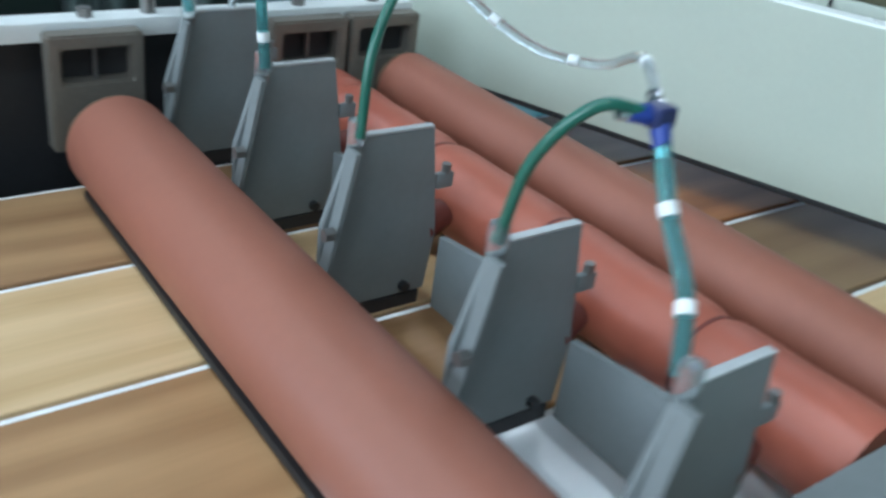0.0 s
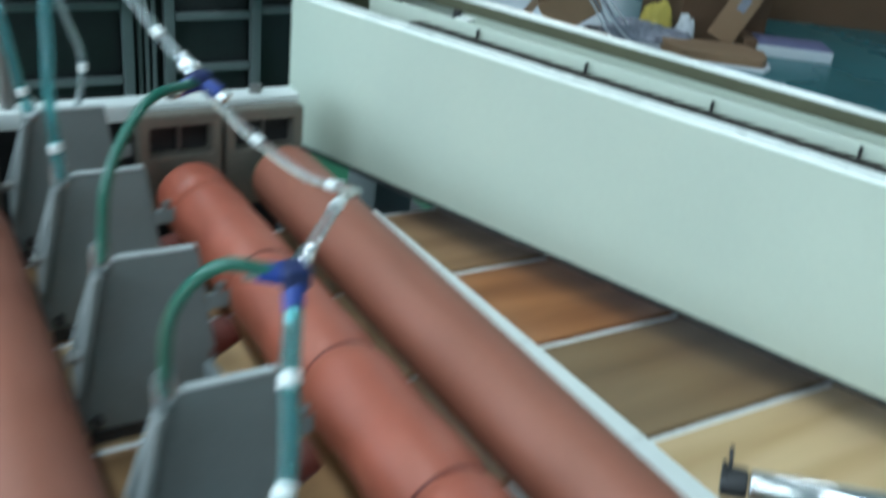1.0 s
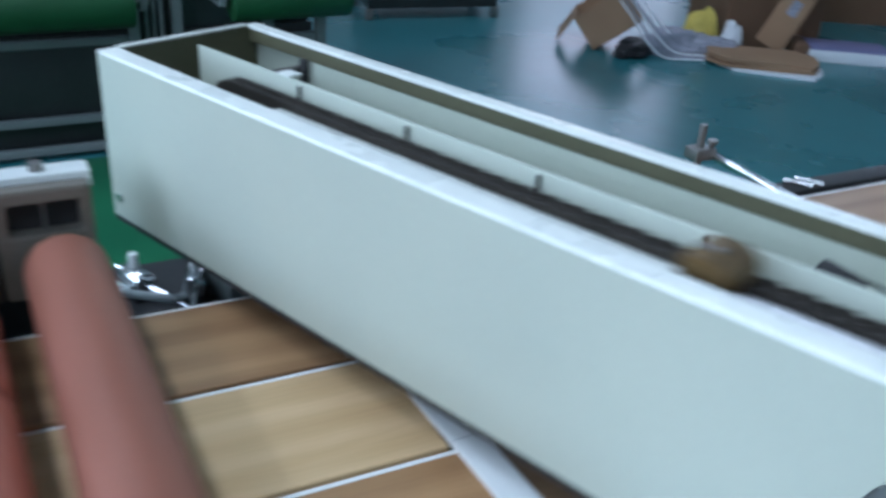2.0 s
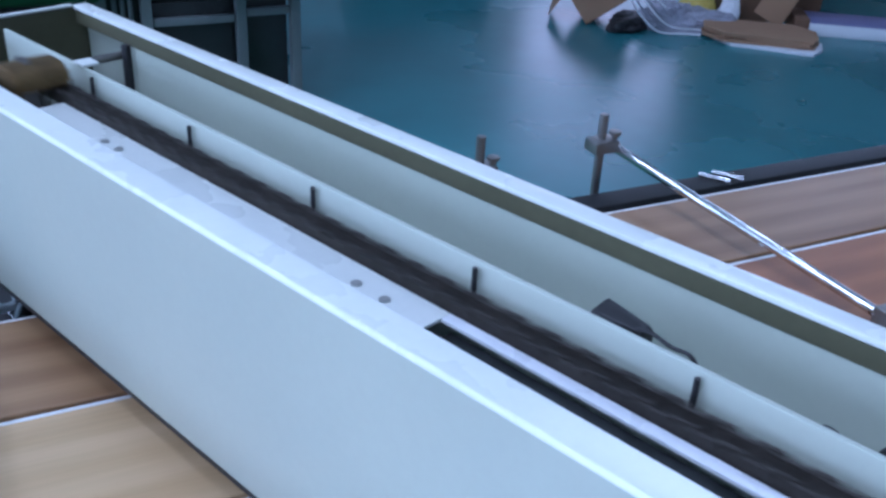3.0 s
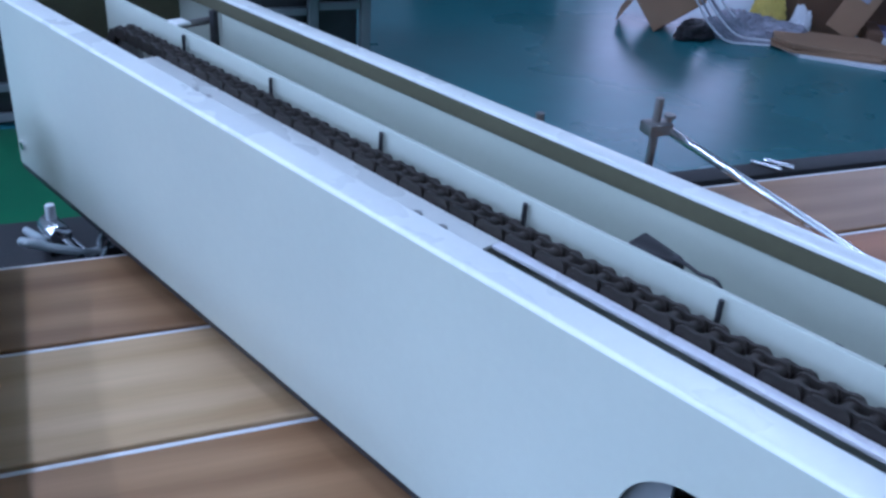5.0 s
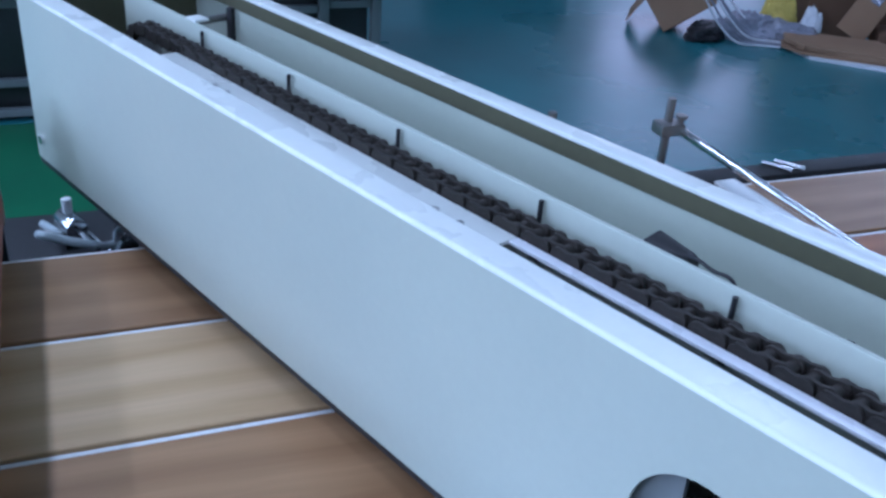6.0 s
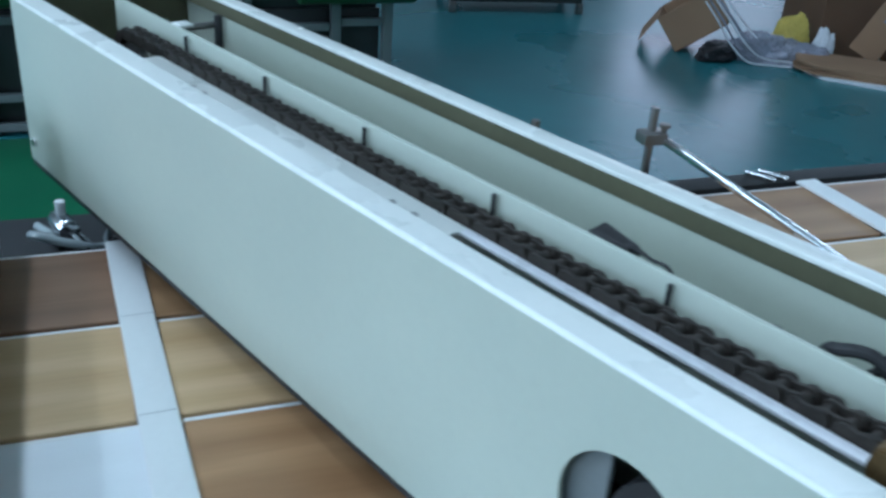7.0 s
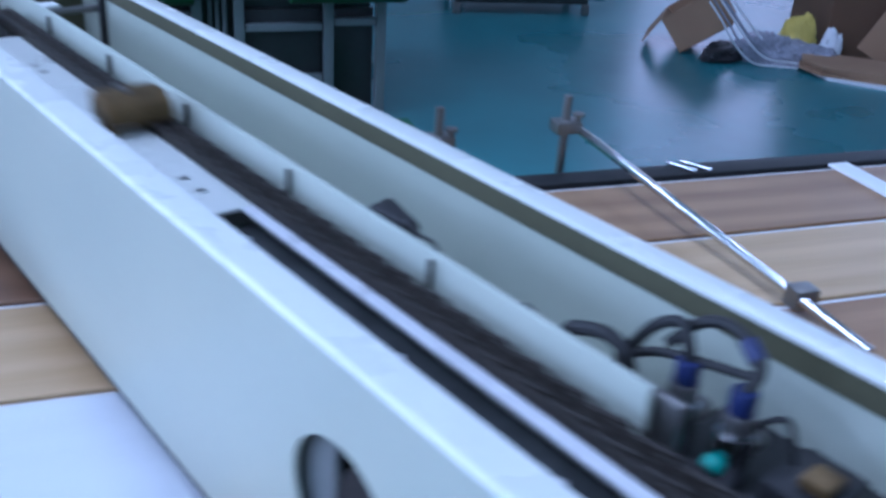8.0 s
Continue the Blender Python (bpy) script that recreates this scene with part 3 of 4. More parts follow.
for y in (-0.165, -0.048, 0.070, 0.185):
    part("seam", cyl(B(), (-0.311 - 0.03 * y, y - 0.0012, 0.895), (-0.311 - 0.03 * y, y + 0.0012, 0.895), 0.0262, n=36), M_NOZZLE, rt)
part("journal", cyl(B(), (-0.319, 0.234, 0.890), (-0.320, 0.246, 0.892), 0.012, n=20), M_DARK, rt)
tube(-0.231, -0.241, 0.900, 0.0285, -0.262, 0.222, M_TUBE, "terracotta plastic tube")

# ---- grey nozzle brackets ----
BY = [0.215, 0.101, -0.010, -0.131, -0.242]


def nozzle_bracket(y):
    t = thing("nozzle_bracket", pose(-0.414, y, 0), "grey painted sheet steel nozzle bracket with a tapered plate", "bracket", "nozzle brackets")
    bm = prism(B(), [(-0.036, 0.868), (0.038, 0.868), (0.042, 0.905), (0.032, 0.974), (-0.012, 0.974), (-0.016, 0.970), (-0.022, 0.970), (-0.036, 0.925)], 0, 0.004)
    bmesh.ops.bevel(bm, geom=list(bm.edges), offset=0.0008, segments=1, affect="EDGES")
    part("plate", bm, M_GREY, t)
    # paler grey along the top edge imitates light caught from overhead
    part("lit_top_edge", bx(B(), -0.011, 0.031, -0.0003, 0.0043, 0.9741, 0.9752), M_GREYEDGE, t, "top edge in a lighter grey for the light from above")
    part("side_flange", prism(B(), [(-0.0365, 0.90), (-0.0335, 0.90), (-0.0205, 0.969), (-0.0235, 0.969)], -0.009, 0.0), M_GREY, t)
    part("web", prism(B(), [(0.0042, 0.870), (0.100, 0.870), (0.100, 0.916), (0.0042, 0.930)], 0.0285, 0.0325, "x"), M_GREY, t)
    part("foot", bx(B(), -0.030, 0.034, -0.0005, 0.0045, 0.859, 0.8678), M_DARK, t)
    for x, z in ((-0.026, 0.876), (0.022, 0.874)):
        part("bolt", cyl(B(), (x, 0.0, z), (x, -0.004, z), 0.0034, n=6), M_DARK, t)
    part("bolt", cyl(B(), (-0.040, -0.009, 0.925), (-0.034, -0.009, 0.925), 0.004, n=6), M_STEEL, t)
    part("nozzle", cyl(B(), (0.036, 0.010, 0.905), (0.056, 0.014, 0.910), 0.011, 0.009, n=20, bevel=0.001), M_NOZZLE, t, "dark red rubber nozzle")
    part("hose_socket", cyl(B(), (-0.018, 0.002, 0.966), (-0.018, 0.002, 0.984), 0.0048, n=14, bevel=0.001), M_HCLEAR, t)
    h = part("hook", bx(B(), 0.0375, 0.050, 0.0, 0.004, 0.934, 0.944, 0.0015), M_GREY, t)
    part("screw", cyl(B(), (0.045, 0.002, 0.944), (0.045, 0.002, 0.949), 0.0028, n=8), M_STEEL, h)
    return t


brs = [nozzle_bracket(BY[0])]
for y in BY[1:]:
    copy_thing(brs[0], pose(-0.414, y, 0))

# ---- hoses over the brackets ----
def hose(pts, r, material, label, bands=(), band_mat=None):
    t = thing("air_hose", pose(0, 0, 0), label, "hose", "air hoses")
    part("hose", sweep(B(), pts, r, 14), material, t)
    line = smooth_path(pts, 12)
    for f in bands:
        i = int(f * (len(line) - 2))
        d = (line[i + 1] - line[i]).normalized()
        part("ferrule", cyl(B(), line[i] - d * 0.003, line[i] + d * 0.003, r * 1.16, n=16, bevel=0.0006), band_mat or M_WHITE, t)
    return t


def tee_fitting(p, a, b, c):
    """A push-in tee: a navy body with three blue collars towards a, b and c."""
    t = thing("tee_fitting", pose(*p), "blue and navy push-in tee fitting between air hoses", "fitting", "tee fittings")
    part("body", bx(B(), -0.0056, 0.0056, -0.0056, 0.0056, -0.005, 0.005, 0.0025, 3), M_NAVY, t)
    for q, m in ((a, M_BLUE), (b, M_BLUE), (c, M_CHROME)):
        d = (Vector(q) - Vector(p)).normalized()
        k = part("collar", cyl(B(), d * 0.004, d * 0.0135, 0.0044, 0.0039, n=18, bevel=0.0008), m, t)
        part("sleeve", cyl(B(), d * 0.0125, d * 0.018, 0.0035, n=16), M_CHROME, k)
    return t


T1, T2 = (-0.392, -0.166, 1.043), (-0.37, 0.025, 1.055)
tee_fitting(T1, (-0.40, -0.188, 1.015), (-0.43, -0.150, 1.046), (-0.355, -0.12, 1.05))
tee_fitting(T2, (-0.33, -0.02, 1.03), (-0.41, 0.01, 1.045), (-0.39, 0.07, 1.085))
hose([(-0.394, -0.172, 1.036), (-0.402, -0.190, 1.014), (-0.412, -0.215, 0.992), (-0.428, -0.233, 0.972)], 0.0036, M_HTEAL, "thick teal air hose on a bracket", (0.35, 0.75))
hose([(-0.396, -0.165, 1.044), (-0.418, -0.156, 1.046), (-0.431, -0.140, 1.018), (-0.432, -0.129, 0.975)], 0.0028, M_GREEN, "thin green air hose on a bracket")
hose([(-0.388, -0.162, 1.045), (-0.350, -0.115, 1.046), (-0.318, -0.062, 1.022), (-0.332, -0.030, 1.020), (-0.352, -0.002, 1.034), (-0.368, 0.020, 1.052)], 0.0026, M_HCLEAR, "milky clear air hose between two tees", (0.18, 0.52, 0.78))
hose([(-0.373, 0.022, 1.055), (-0.402, 0.006, 1.052), (-0.425, -0.006, 1.020), (-0.432, -0.012, 0.975)], 0.0028, M_GREEN, "thin green air hose on a bracket")
hose([(-0.372, 0.030, 1.058), (-0.388, 0.062, 1.080), (-0.405, 0.11, 1.115), (-0.43, 0.20, 1.20), (-0.44, 0.30, 1.32)], 0.0026, M_HCLEAR, "milky clear air hose rising from a tee", (0.2, 0.42))
hose([(-0.432, 0.099, 0.975), (-0.434, 0.104, 1.02), (-0.430, 0.118, 1.07), (-0.425, 0.15, 1.14), (-0.44, 0.30, 1.32)], 0.0033, M_HTEAL, "thin teal air hose on a bracket", (0.12,))
hose([(-0.432, 0.215, 0.975), (-0.440, 0.222, 1.02), (-0.446, 0.24, 1.09), (-0.44, 0.30, 1.32)], 0.0033, M_HTEAL, "thin teal air hose on a bracket", (0.12,))
hose([(-0.400, 0.219, 0.972), (-0.394, 0.222, 1.01), (-0.408, 0.235, 1.07), (-0.44, 0.30, 1.32)], 0.0026, M_HCLEAR, "milky clear air hose on a bracket", (0.3,))
mf = thing("hose_manifold", pose(-0.44, 0.30, 1.33), "steel hose manifold on a post above the bar", "manifold")
part("block", bx(B(), -0.05, 0.05, -0.02, 0.02, -0.012, 0.02, 0.003), M_STEEL, mf)
part("stem", cyl(B(), (0, -0.026, -0.3725), (0, -0.026, 0.012), 0.0055, n=16), M_STEEL, mf)

# chrome air cylinder lying on the front plate
ac = thing("air_nozzle", pose(-0.182, -0.2685, 0.9305), "chrome air nozzle with a dark head on the front plate", "nozzle")
part("barrel", cyl(B(), (0.004, 0.036, -0.008), (0.050, -0.012, 0), 0.0075, n=24, bevel=0.001), M_CHROME, ac)
part("head", cyl(B(), (-0.005, 0.046, -0.0098), (0.0035, 0.0365, -0.0082), 0.0080, n=18, bevel=0.002), M_DARK, ac)
part("prong", cyl(B(), (-0.002, 0.044, -0.004), (0.002, 0.050, 0.006), 0.0012, n=8), M_DARK, ac)
part("prong", cyl(B(), (-0.006, 0.041, -0.004), (-0.008, 0.045, 0.004), 0.0012, n=8), M_DARK, ac)
for x in (-0.55, -0.42, -0.30, -0.26, -0.20):
    part("plate_bolt", cyl(B(), (x, -0.285, 0.922), (x, -0.285, 0.9265), 0.0045, n=6), M_CHROME, fr)

# ---- fittings in the housing ----
vb = thing("valve_block", CC @ pose(0.052, -0.314, 0.934) @ Matrix.Scale(0.76, 4), "steel valve block with two elbow fittings and black hoses", "valve")
part("base", bx(B(), -0.034, 0.047, -0.300, 0.010, -0.0205, 0.064, 0.004), M_DARK, vb)
for u, x in ((0.004, -0.005), (-0.025, -0.004)):
    f = part("elbow", cyl(B(), (x, u, 0.064), (x, u, 0.090), 0.0088, n=20, bevel=0.0015), M_CHROME, vb, "chrome elbow fitting")
    part("nut", cyl(B(), (x, u, 0.0905), (x, u, 0.100), 0.0078, n=6, bevel=0.0008), M_STEEL, f)
    part("neck", cyl(B(), (x, u, 0.1005), (x, u, 0.112), 0.0060, n=16, bevel=0.001), M_NAVY, f)
    part("cap", cyl(B(), (x - 0.014, u + 0.001, 0.074), (x - 0.0085, u + 0.001, 0.078), 0.0052, n=14, bevel=0.0015), M_TEALCAP, f, "bright teal cap")
    part("side_port", cyl(B(), (x + 0.0085, u, 0.078), (x + 0.020, u, 0.078), 0.006, n=14, bevel=0.001), M_STEEL, f)
part("hose", sweep(B(), [(-0.005, 0.004, 0.110), (-0.005, 0.006, 0.118), (-0.002, 0.014, 0.125), (-0.004, 0.026, 0.118), (-0.008, 0.036, 0.100), (-0.010, 0.042, 0.080)], 0.0030, 10), M_BLACK, vb)
part("hose", sweep(B(), [(-0.004, -0.025, 0.110), (0.002, -0.026, 0.119), (0.008, -0.018, 0.125), (0.010, -0.002, 0.128), (0.006, 0.010, 0.124), (0.0, 0.020, 0.110)], 0.0030, 10), M_BLACK, vb)
part("hose", sweep(B(), [(0.004, -0.024, 0.114), (-0.004, 0.006, 0.111), (-0.007, 0.022, 0.107), (-0.010, 0.040, 0.096)], 0.0024, 10), M_BLACK, vb)
part("collar", cyl(B(), (0.005, -0.023, 0.1215), (0.0085, -0.014, 0.1262), 0.0042, n=14), M_NAVY, vb)
part("solenoid", bx(B(), -0.020, 0.018, -0.078, -0.048, 0.0642, 0.088, 0.003), M_DARK, vb, "dark solenoid body")
part("clip", bx(B(), -0.012, 0.004, -0.074, -0.060, 0.0882, 0.094, 0.002), M_BRASS, vb)
part("lead", sweep(B(), [(0.0, -0.052, 0.088), (0.002, -0.044, 0.104), (0.0, -0.034, 0.098), (-0.002, -0.028, 0.086)], 0.0016, 8), M_BLACK, vb)
part("bracket", bx(B(), -0.030, -0.0225, -0.012, 0.014, 0.064, 0.104, 0.002), M_STEEL, vb)
cb = thing("cable_loop", CC @ pose(0.0315, -0.283, 0.989), "black rubber cable loop behind the inner wall", "cable", "loose cables")
part("cable", sweep(B(), [(0.0, 0.016, -0.02), (0.0, 0.014, 0.022), (-0.001, 0.006, 0.031), (0.002, -0.006, 0.032), (0.003, -0.014, 0.022), (0.004, -0.016, -0.02)], 0.0028, 10), M_BLACK, cb)
cb = thing("cable_plug", CC @ pose(0.0325, -0.161, 0.9875), "black cable plug with loose wires hanging over the inner wall", "cable", "loose cables")
bm = bx(B(), -0.004, 0.006, -0.014, 0.010, 0.004, 0.0325, 0.003, 2)
for v in bm.verts:
    v.co += Vector((noise.noise(v.co * 130), noise.noise(v.co * 130 + Vector((5, 0, 0))), noise.noise(v.co * 130 + Vector((0, 9, 0))))) * 0.003
part("plug", bm, M_BLACK, cb)
part("wire", sweep(B(), [(-0.002, 0.002, 0.026), (-0.003, -0.014, 0.0325), (-0.004, -0.026, 0.0315), (-0.0045, -0.036, 0.0315), (-0.003, -0.042, 0.020)], 0.0009, 8), M_BLACK, cb)
cb = thing("thin_cable", CC @ pose(0.0285, -0.278, 1.0115), "thin dark cable lying along the inner wall", "cable", "loose cables")
part("cable", sweep(B(), [(0.0, 0.036, -0.06), (0.0, 0.032, -0.001), (0.001, 0.02, 0.0025), (0.0, 0.0, 0.001), (0.001, -0.02, 0.0), (0.003, -0.035, -0.008)], 0.0014, 8), M_BLACK, cb)

# ---- guide stands beside the board conveyor ----
def guide_stand(x, y, rod, label):
    t = thing("guide_stand", pose(x, y, 0), label, "stand", "guide stands")
    part("bracket", bx(B(), -0.012, 0.012, 0.2625 - y, 0.012, 0.80, 0.808, 0.001), M_DARK, t)
    dz = 0.028 if rod else 0.020
    part("post", cyl(B(), (0, 0, 0.808), (0, 0, 0.9225 if rod else 0.917), 0.0042, n=16, bevel=0.0008), M_STEEL, t)
    c = part("clamp", bx(B(), -0.013, 0.013, -0.012, 0.008, 0.859 + dz, 0.871 + dz, 0.002), M_STEEL, t, "dull steel cross clamp")
    part("thumb_screw", cyl(B(), (0.010, -0.006, 0.871 + dz), (0.010, -0.006, 0.876 + dz), 0.0032, n=10, bevel=0.0006), M_STEEL, c)
    part("screw_head", cyl(B(), (0.010, -0.006, 0.8755 + dz), (0.010, -0.006, 0.879 + dz), 0.0058, n=12, bevel=0.0008), M_STEEL, c)
    if rod:
        part("guide_rod", cyl(B(), (0.0115, 0.0, 0.8905), (0.0655, -0.364, 0.8590), 0.0042, n=18, bevel=0.0008), M_CHROME, t, "polished steel guide rod")
        part("rod_clamp", bx(B(), 0.050, 0.070, -0.302, -0.286, 0.856, 0.872, 0.002), M_STEEL, t)
    else:
        part("guide_rod", cyl(B(), (-0.034, 0.006, 0.897), (-0.004, -0.006, 0.886), 0.003, n=14), M_CHROME, t)
    return t


guide_stand(0.376, 0.279, True, "steel guide stand with a long polished rod over the boards")
guide_stand(0.249, 0.279, False, "short steel guide stand with a cross clamp")
for k, x in enumerate((0.492, 0.508)):
    pn = thing("rail_pin", pose(x, 0.248, Z + 0.0045), "short polished pin lying on the black rail", "pin", "rail pins")
    part("pin", cyl(B(), (-0.008, 0.012, 0), (0.010, -0.013, 0), 0.0024, n=12), M_CHROME, pn)

# ---- clutter below the far end of the housing ----
part("side_shelf", bx(B(), -0.26, -0.03, 0.2625, 0.43, 0.775, 0.787, 0.002), M_DARK, bed)
for x, y, rz in ((-0.175, 0.372, 20), (-0.128, 0.350, -15)):
    c = thing("air_cylinder", pose(x, y, 0.787, 0, 0, rz), "small chrome air cylinder on a dark shelf", "cylinder", "air cylinders")
    part("foot", bx(B(), -0.012, 0.012, -0.016, 0.016, 0, 0.008, 0.001), M_BLACK, c)
    part("barrel", cyl(B(), (0, -0.016, 0.017), (0, 0.016, 0.017), 0.010, n=20, bevel=0.002), M_CHROME, c)
    part("port", cyl(B(), (0, 0.004, 0.026), (0, 0.004, 0.040), 0.0045, n=12, bevel=0.001), M_WHITE, c)
    part("piston_rod", cyl(B(), (0, -0.016, 0.017), (0, -0.060, 0.017), 0.0025, n=10), M_CHROME, c)
rd = thing("shelf_rod", pose(0, 0, 0.790), "thin steel rod lying on the dark shelf", "rod")
part("rod", cyl(B(), (-0.185, 0.428, 0.0), (-0.128, 0.300, 0.0), 0.0022, n=10), M_CHROME, rd)
hs = thing("grey_hose", pose(0, 0, 0.787), "grey air hose curled on the dark shelf", "hose", "air hoses")
part("hose", sweep(B(), [(-0.20, 0.40, 0.005), (-0.185, 0.36, 0.012), (-0.20, 0.33, 0.03), (-0.165, 0.315, 0.025), (-0.14, 0.34, 0.008), (-0.10, 0.39, 0.005)], 0.004, 10), M_CLEAR, hs)

# ---- the machine across the aisle ----
mc = thing("roller_machine", pose(0, 2.78, 0), "grey framed machine with dark panels and green rollers", "machine")
for x in (-1.15, -0.50, 0.205, 0.345, 0.655, 0.845):
    part("post", bx(B(), x - 0.017, x + 0.017, -0.02, 0.02, 0, 1.3, 0.003), M_MACH, mc)
for z, x0, x1 in ((0.387, -1.13, 0.185), (0.131, -1.13, 0.185), (0.345, 0.365, 0.635), (0.16, 0.365, 0.635), (0.36, 0.675, 0.825), (1.25, -1.13, 0.825), (0.03, -1.13, 0.825)):
    part("beam", bx(B(), x0, x1, -0.012, 0.016, z - 0.013, z + 0.013, 0.003), M_MACH, mc)
for x0, x1 in ((-1.13, -0.52), (-0.48, 0.185), (0.365, 0.635), (0.675, 0.825)):
    part("panel", bx(B(), x0, x1, 0.03, 0.045, 0.02, 0.40, 0.002), M_PANEL, mc, "dark glossy panel")
    part("panel", bx(B(), x0, x1, 0.03, 0.045, 0.66, 1.24, 0.002), M_PANEL, mc, "dark glossy panel")
for x0, x1 in ((-0.72, 0.19), (0.50, 0.90)):
    part("roller", cyl(B(), (x0, -0.115, 0.535), (x1, -0.115, 0.535), 0.082, n=36, bevel=0.006), M_GREENBAG, mc, "green covered roller")
    part("axle", cyl(B(), (x0 - 0.05, -0.115, 0.535), (x1 + 0.05, -0.115, 0.535), 0.012, n=14), M_STEEL, mc)
    for x in (x0 - 0.03, x1 + 0.03):
        part("roller_bearing", bx(B(), x - 0.012, x + 0.012, -0.135, -0.0205, 0.505, 0.565, 0.004), M_MACH, mc)
for x in (0.25, 0.275, 0.30):
    part("conduit", cyl(B(), (x, 0.02, 0.03), (x, 0.02, 1.2), 0.008, n=10), M_MACH, mc)
part("body", bx(B(), -1.13, 0.82, 0.05, 0.9, 0.0, 1.22, 0.01), M_PANEL, mc)
# thin slab that makes this area of the floor greener
solid("green_floor_area", bx(B(), -3.2, 0.95, 0.75, 2.74, 0.0, 0.003), M_FLOORGREEN, pose(0, 0, 0), "flat green area on the hall floor", kind="structure")

# ---- packing waste on the floor ----
def open_carton(name, w, d, h, m, label, flaps, card=M_CARD):
    t = thing(name, m, label, "carton", "cartons")
    e = 0.005
    for x0, x1, y0, y1 in ((-w / 2, w / 2, -d / 2, -d / 2 + e), (-w / 2, w / 2, d / 2 - e, d / 2), (-w / 2, -w / 2 + e, -d / 2 + e, d / 2 - e), (w / 2 - e, w / 2, -d / 2 + e, d / 2 - e)):
        part("side", bx(B(), x0, x1, y0, y1, e, h), card, t)
    part("bottom", bx(B(), -w / 2, w / 2, -d / 2, d / 2, 0, e - 0.0005), M_CARD2, t)
    for x, y, rx, ry, fw, fd in flaps:
        f = part("flap", bx(B(), -fw / 2, fw / 2, 0, fd, 0, 0.004), M_CARD, t)
        f.matrix_basis = pose(x, y, h - 0.003, rx, 0, ry)
    return t


open_carton("open_carton", 0.28, 0.30, 0.19, pose(2.712, 3.517, 0.085, 0, 0, -35) @ pose(0, 0, 0, 0, -37, 0), "open brown cardboard carton with hanging flaps", [(0, -0.15, -150, 180, 0.27, 0.14), (-0.14, 0, -20, 90, 0.28, 0.14)])
open_carton("large_carton", 0.55, 0.45, 0.46, pose(3.573, 3.466, 0.0, 0, 0, -14), "large dark brown cardboard carton", [(0, -0.226, -170, 180, 0.50, 0.20)], M_CARD2)
cs = thing("cardboard_sheets", pose(3.217, 2.995, 0, 0, 0, -38), "stack of flat cardboard sheets on the floor", "cardboard")
for k, (w, d, a) in enumerate(((0.50, 0.30, -6), (0.54, 0.30, 3), (0.52, 0.29, -3), (0.53, 0.30, 1))):
    c = 0.09
    bm = prism(B(), [(-w / 2 + c, -d / 2), (w / 2 - c * 0.4, -d / 2), (w / 2, -d / 2 + c), (w / 2, d / 2 - c), (w / 2 - c, d / 2), (-w / 2, d / 2 - c * 0.5), (-w / 2, -d / 2 + c)], 0.0, 0.013, "z")
    f = part("sheet", bm, (M_PAPER, M_CARD, M_CARD, M_CARD)[k], cs)
    f.matrix_basis = pose(0.04 if k == 0 else 0, -0.03 if k == 0 else 0, 0.001 + 0.0145 * k, 0, 0.4 * k, a)
cp = thing("cardboard_offcut", pose(3.36, 3.11, 0.058, 0, 0, -38) @ pose(0, 0, 0, -16, 27, 0), "pale brown cardboard strip leaning on a dark carton", "cardboard")
part("panel", bx(B(), -0.075, 0.075, 0, 0.007, 0, 0.62, 0.002), M_CARD, cp)
part("fold", bx(B(), -0.075, 0.075, -0.0035, -0.0005, 0.30, 0.304), M_CARD2, cp)
part("tape", bx(B(), -0.02, 0.03, -0.0022, -0.0004, 0.18, 0.26), M_FILM, cp, "shiny clear tape")
rm = thing("paper_stack", pose(3.753, 2.982, 0, 0, 0, -34), "white paper stack with a dark end on the floor", "paper")
part("paper", bx(B(), -0.19, 0.22, -0.12, 0.12, 0, 0.060, 0.004), M_PAPER, rm)
part("wrapper", bx(B(), -0.188, 0.218, -0.115, 0.118, 0.0602, 0.066, 0.002), M_VIOLET, rm, "violet wrapper on top")
part("end_cover", bx(B(), -0.260, -0.1905, -0.12, 0.12, 0, 0.078, 0.004), M_CARD2, rm)


def crumple(name, m, size, material, label, seed, amp=0.35):
    bm = B()
    bmesh.ops.create_icosphere(bm, subdivisions=5, radius=1.0)
    for v in bm.verts:
        q = v.co * 1.7 + Vector((seed, seed * 2, 0))
        k = 1 + amp * (noise.noise(q) + 0.7 * abs(noise.noise(q * 2.3)) + 0.4 * abs(noise.noise(q * 5)))
        v.co = Vector((v.co.x * size[0] * k, v.co.y * size[1] * k, max(0.0, (v.co.z + 0.6) * size[2] * k)))
    return solid(name, bm, material, m, label, "waste", "packing waste")


crumple("plastic_film", pose(3.037, 3.248, 0, 0, 0, -24), (0.19, 0.075, 0.060), M_FILM, "crumpled clear plastic film on the floor", 1.0, 0.22)
crumple("plastic_film", pose(2.889, 3.300, 0, 0, 0, -20), (0.12, 0.07, 0.085), M_FILM, "crumpled clear plastic film on the floor", 4.0, 0.22)
crumple("foam_scrap", pose(3.110, 3.343, 0, 0, 0, -30), (0.085, 0.05, 0.12), M_YELLOW, "yellow foam scrap among packing waste", 7.0, 0.18)
crumple("foam_scrap", pose(3.227, 3.244, 0, 0, 0, -30), (0.05, 0.04, 0.085), M_PAPER, "white foam scrap among packing waste", 2.0, 0.3)
# low dark heap that fills the gap between carton and straps
crumple("dark_heap", pose(2.730, 3.369, 0, 0, 0, 30), (0.17, 0.08, 0.040), M_DARK, "low dark heap on the floor", 9.0, 0.25)
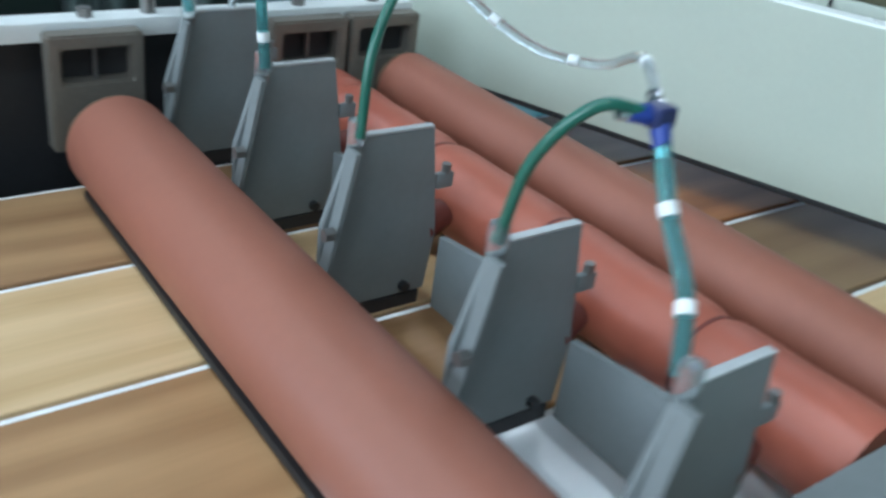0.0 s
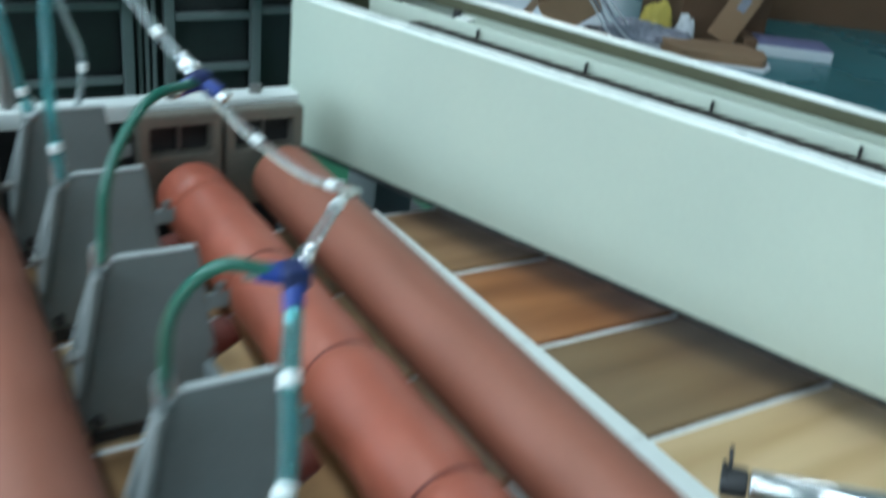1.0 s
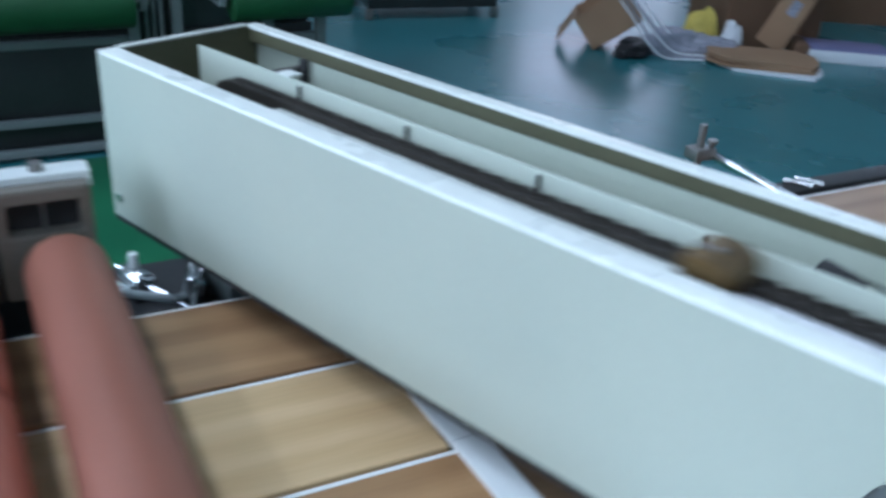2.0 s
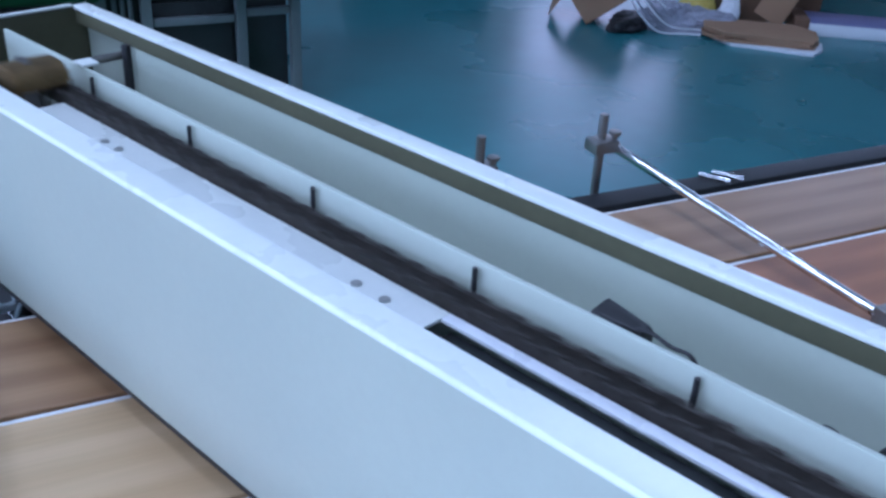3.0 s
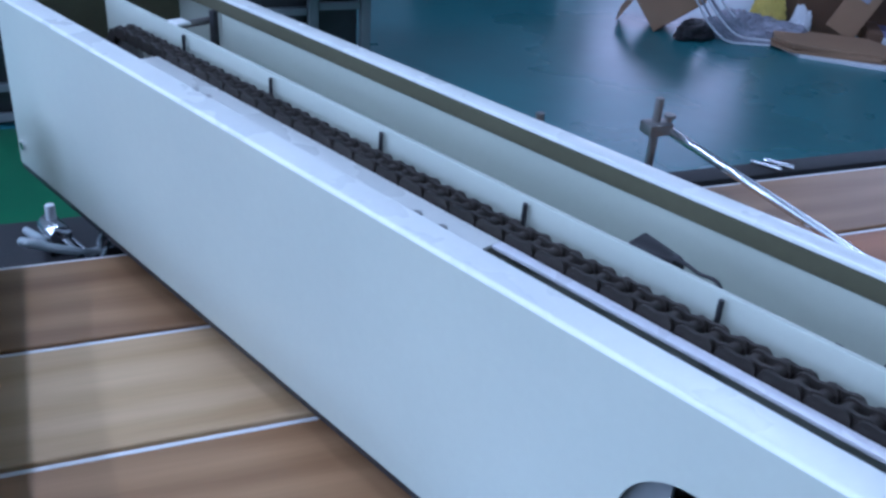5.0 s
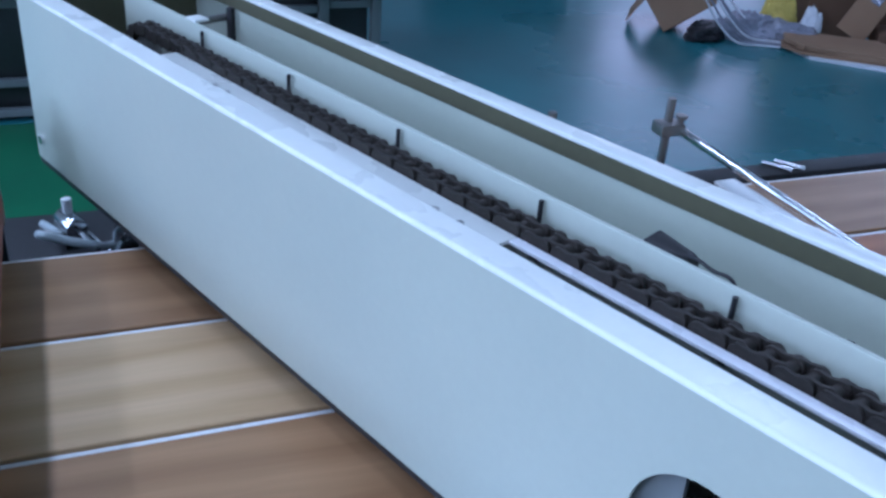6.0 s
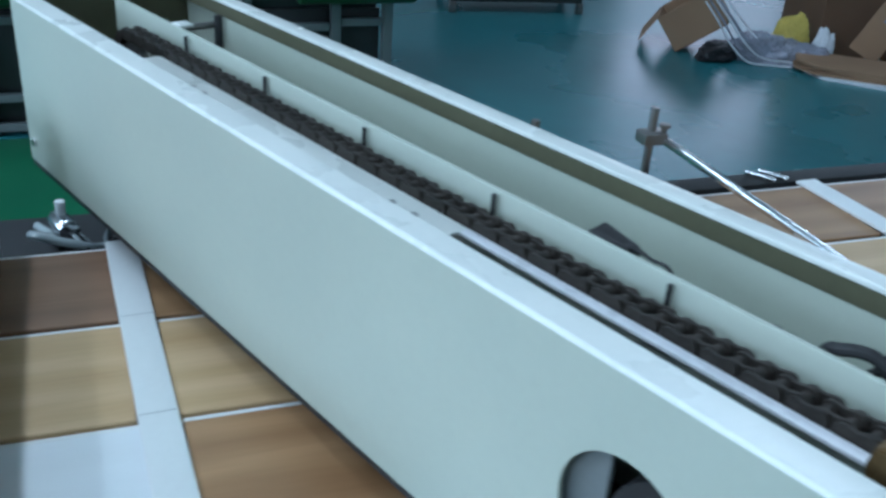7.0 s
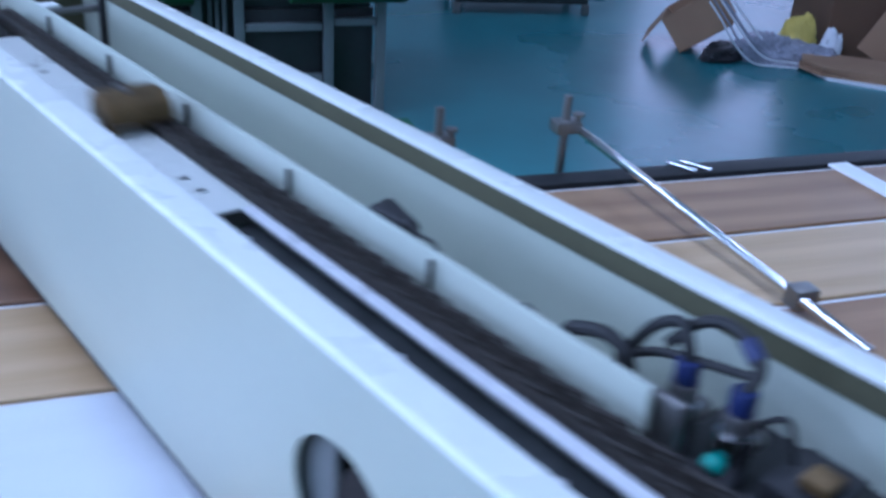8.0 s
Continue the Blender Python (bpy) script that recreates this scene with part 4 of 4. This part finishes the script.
for k in range(8):
    st = thing("packing_strap", pose(0.015, 0.045, 0) @ Matrix.Scale(1.07, 4), "white plastic packing strap on the waste pile", "strap", "packing straps")
    o, w = 0.021 * k, 0.012 * math.sin(2.3 * k)
    part("strap", sweep(B(), [(2.36 + o, 3.04 + 0.3 * o, 0.27 + w), (2.42 + o, 3.005 + 0.2 * o, 0.19 + w), (2.49 + o, 2.985 + 0.2 * o, 0.095 + w + 0.2 * o), (2.59 + o, 2.965 + 0.1 * o, 0.014 + 0.3 * o), (2.70 + o + w, 2.92 + 0.2 * o, 0.0055 + 0.2 * o), (2.77 + o, 2.885 + 0.3 * o, 0.0055 + 0.15 * o)], 0.0045, 8), M_FILM if k % 3 else M_PAPER, st)
dk = thing("storage_rack", pose(4.366, 3.902, 0, 0, 0, -30), "dark brown storage rack behind the packing waste", "rack")
for x in (-0.55, 0.42, 1.37):
    for y in (-0.2, 0.2):
        part("upright", bx(B(), x - 0.02, x + 0.02, y - 0.02, y + 0.02, 0, 1.5, 0.003), M_CARD2, dk)
for z in (0.10, 0.6, 1.1, 1.5):
    part("shelf", bx(B(), -0.58, 1.40, -0.23, 0.23, z, z + 0.02, 0.003), M_CARD2, dk)
part("back_panel", bx(B(), -0.58, 1.40, 0.231, 0.245, 0, 1.5), M_CARD2, dk)
part("front_panel", bx(B(), -0.58, 1.40, -0.248, -0.2335, 0.0, 1.5), M_CARD2, dk)
part("edge_strip", bx(B(), -0.12, -0.10, -0.254, -0.2485, 0.0, 1.5), M_CARD, dk)
part("side_panel", bx(B(), -0.595, -0.581, -0.23, 0.245, 0, 1.5), M_CARD2, dk)
tb = thing("low_bench", pose(2.109, 4.439, 0, 0, 0, -8), "low dark workbench standing further back", "bench")
part("top", bx(B(), -0.45, 0.33, -0.2, 0.2, 0.20, 0.24, 0.004), M_MACH, tb)
part("skirt", bx(B(), -0.43, 0.31, -0.18, 0.18, 0.06, 0.1995), M_PANEL, tb)
for x in (-0.42, 0.30):
    for y in (-0.17, 0.17):
        part("leg", bx(B(), x - 0.018, x + 0.018, y - 0.018, y + 0.018, 0, 0.0595, 0.002), M_STEEL, tb)


def motions():
    for ob, off, y, z, rz in MOVING:
        walk(ob, [(t, pose(off + x, y, z, 0, 0, rz)) for t, x in TRAVEL])
    for ob, s in CHAIN:
        walk(ob, chain_rows(s))
    for ob, s in DOGS:
        walk(ob, [(t, CC @ m) for t, m in chain_rows(s)])


motions()
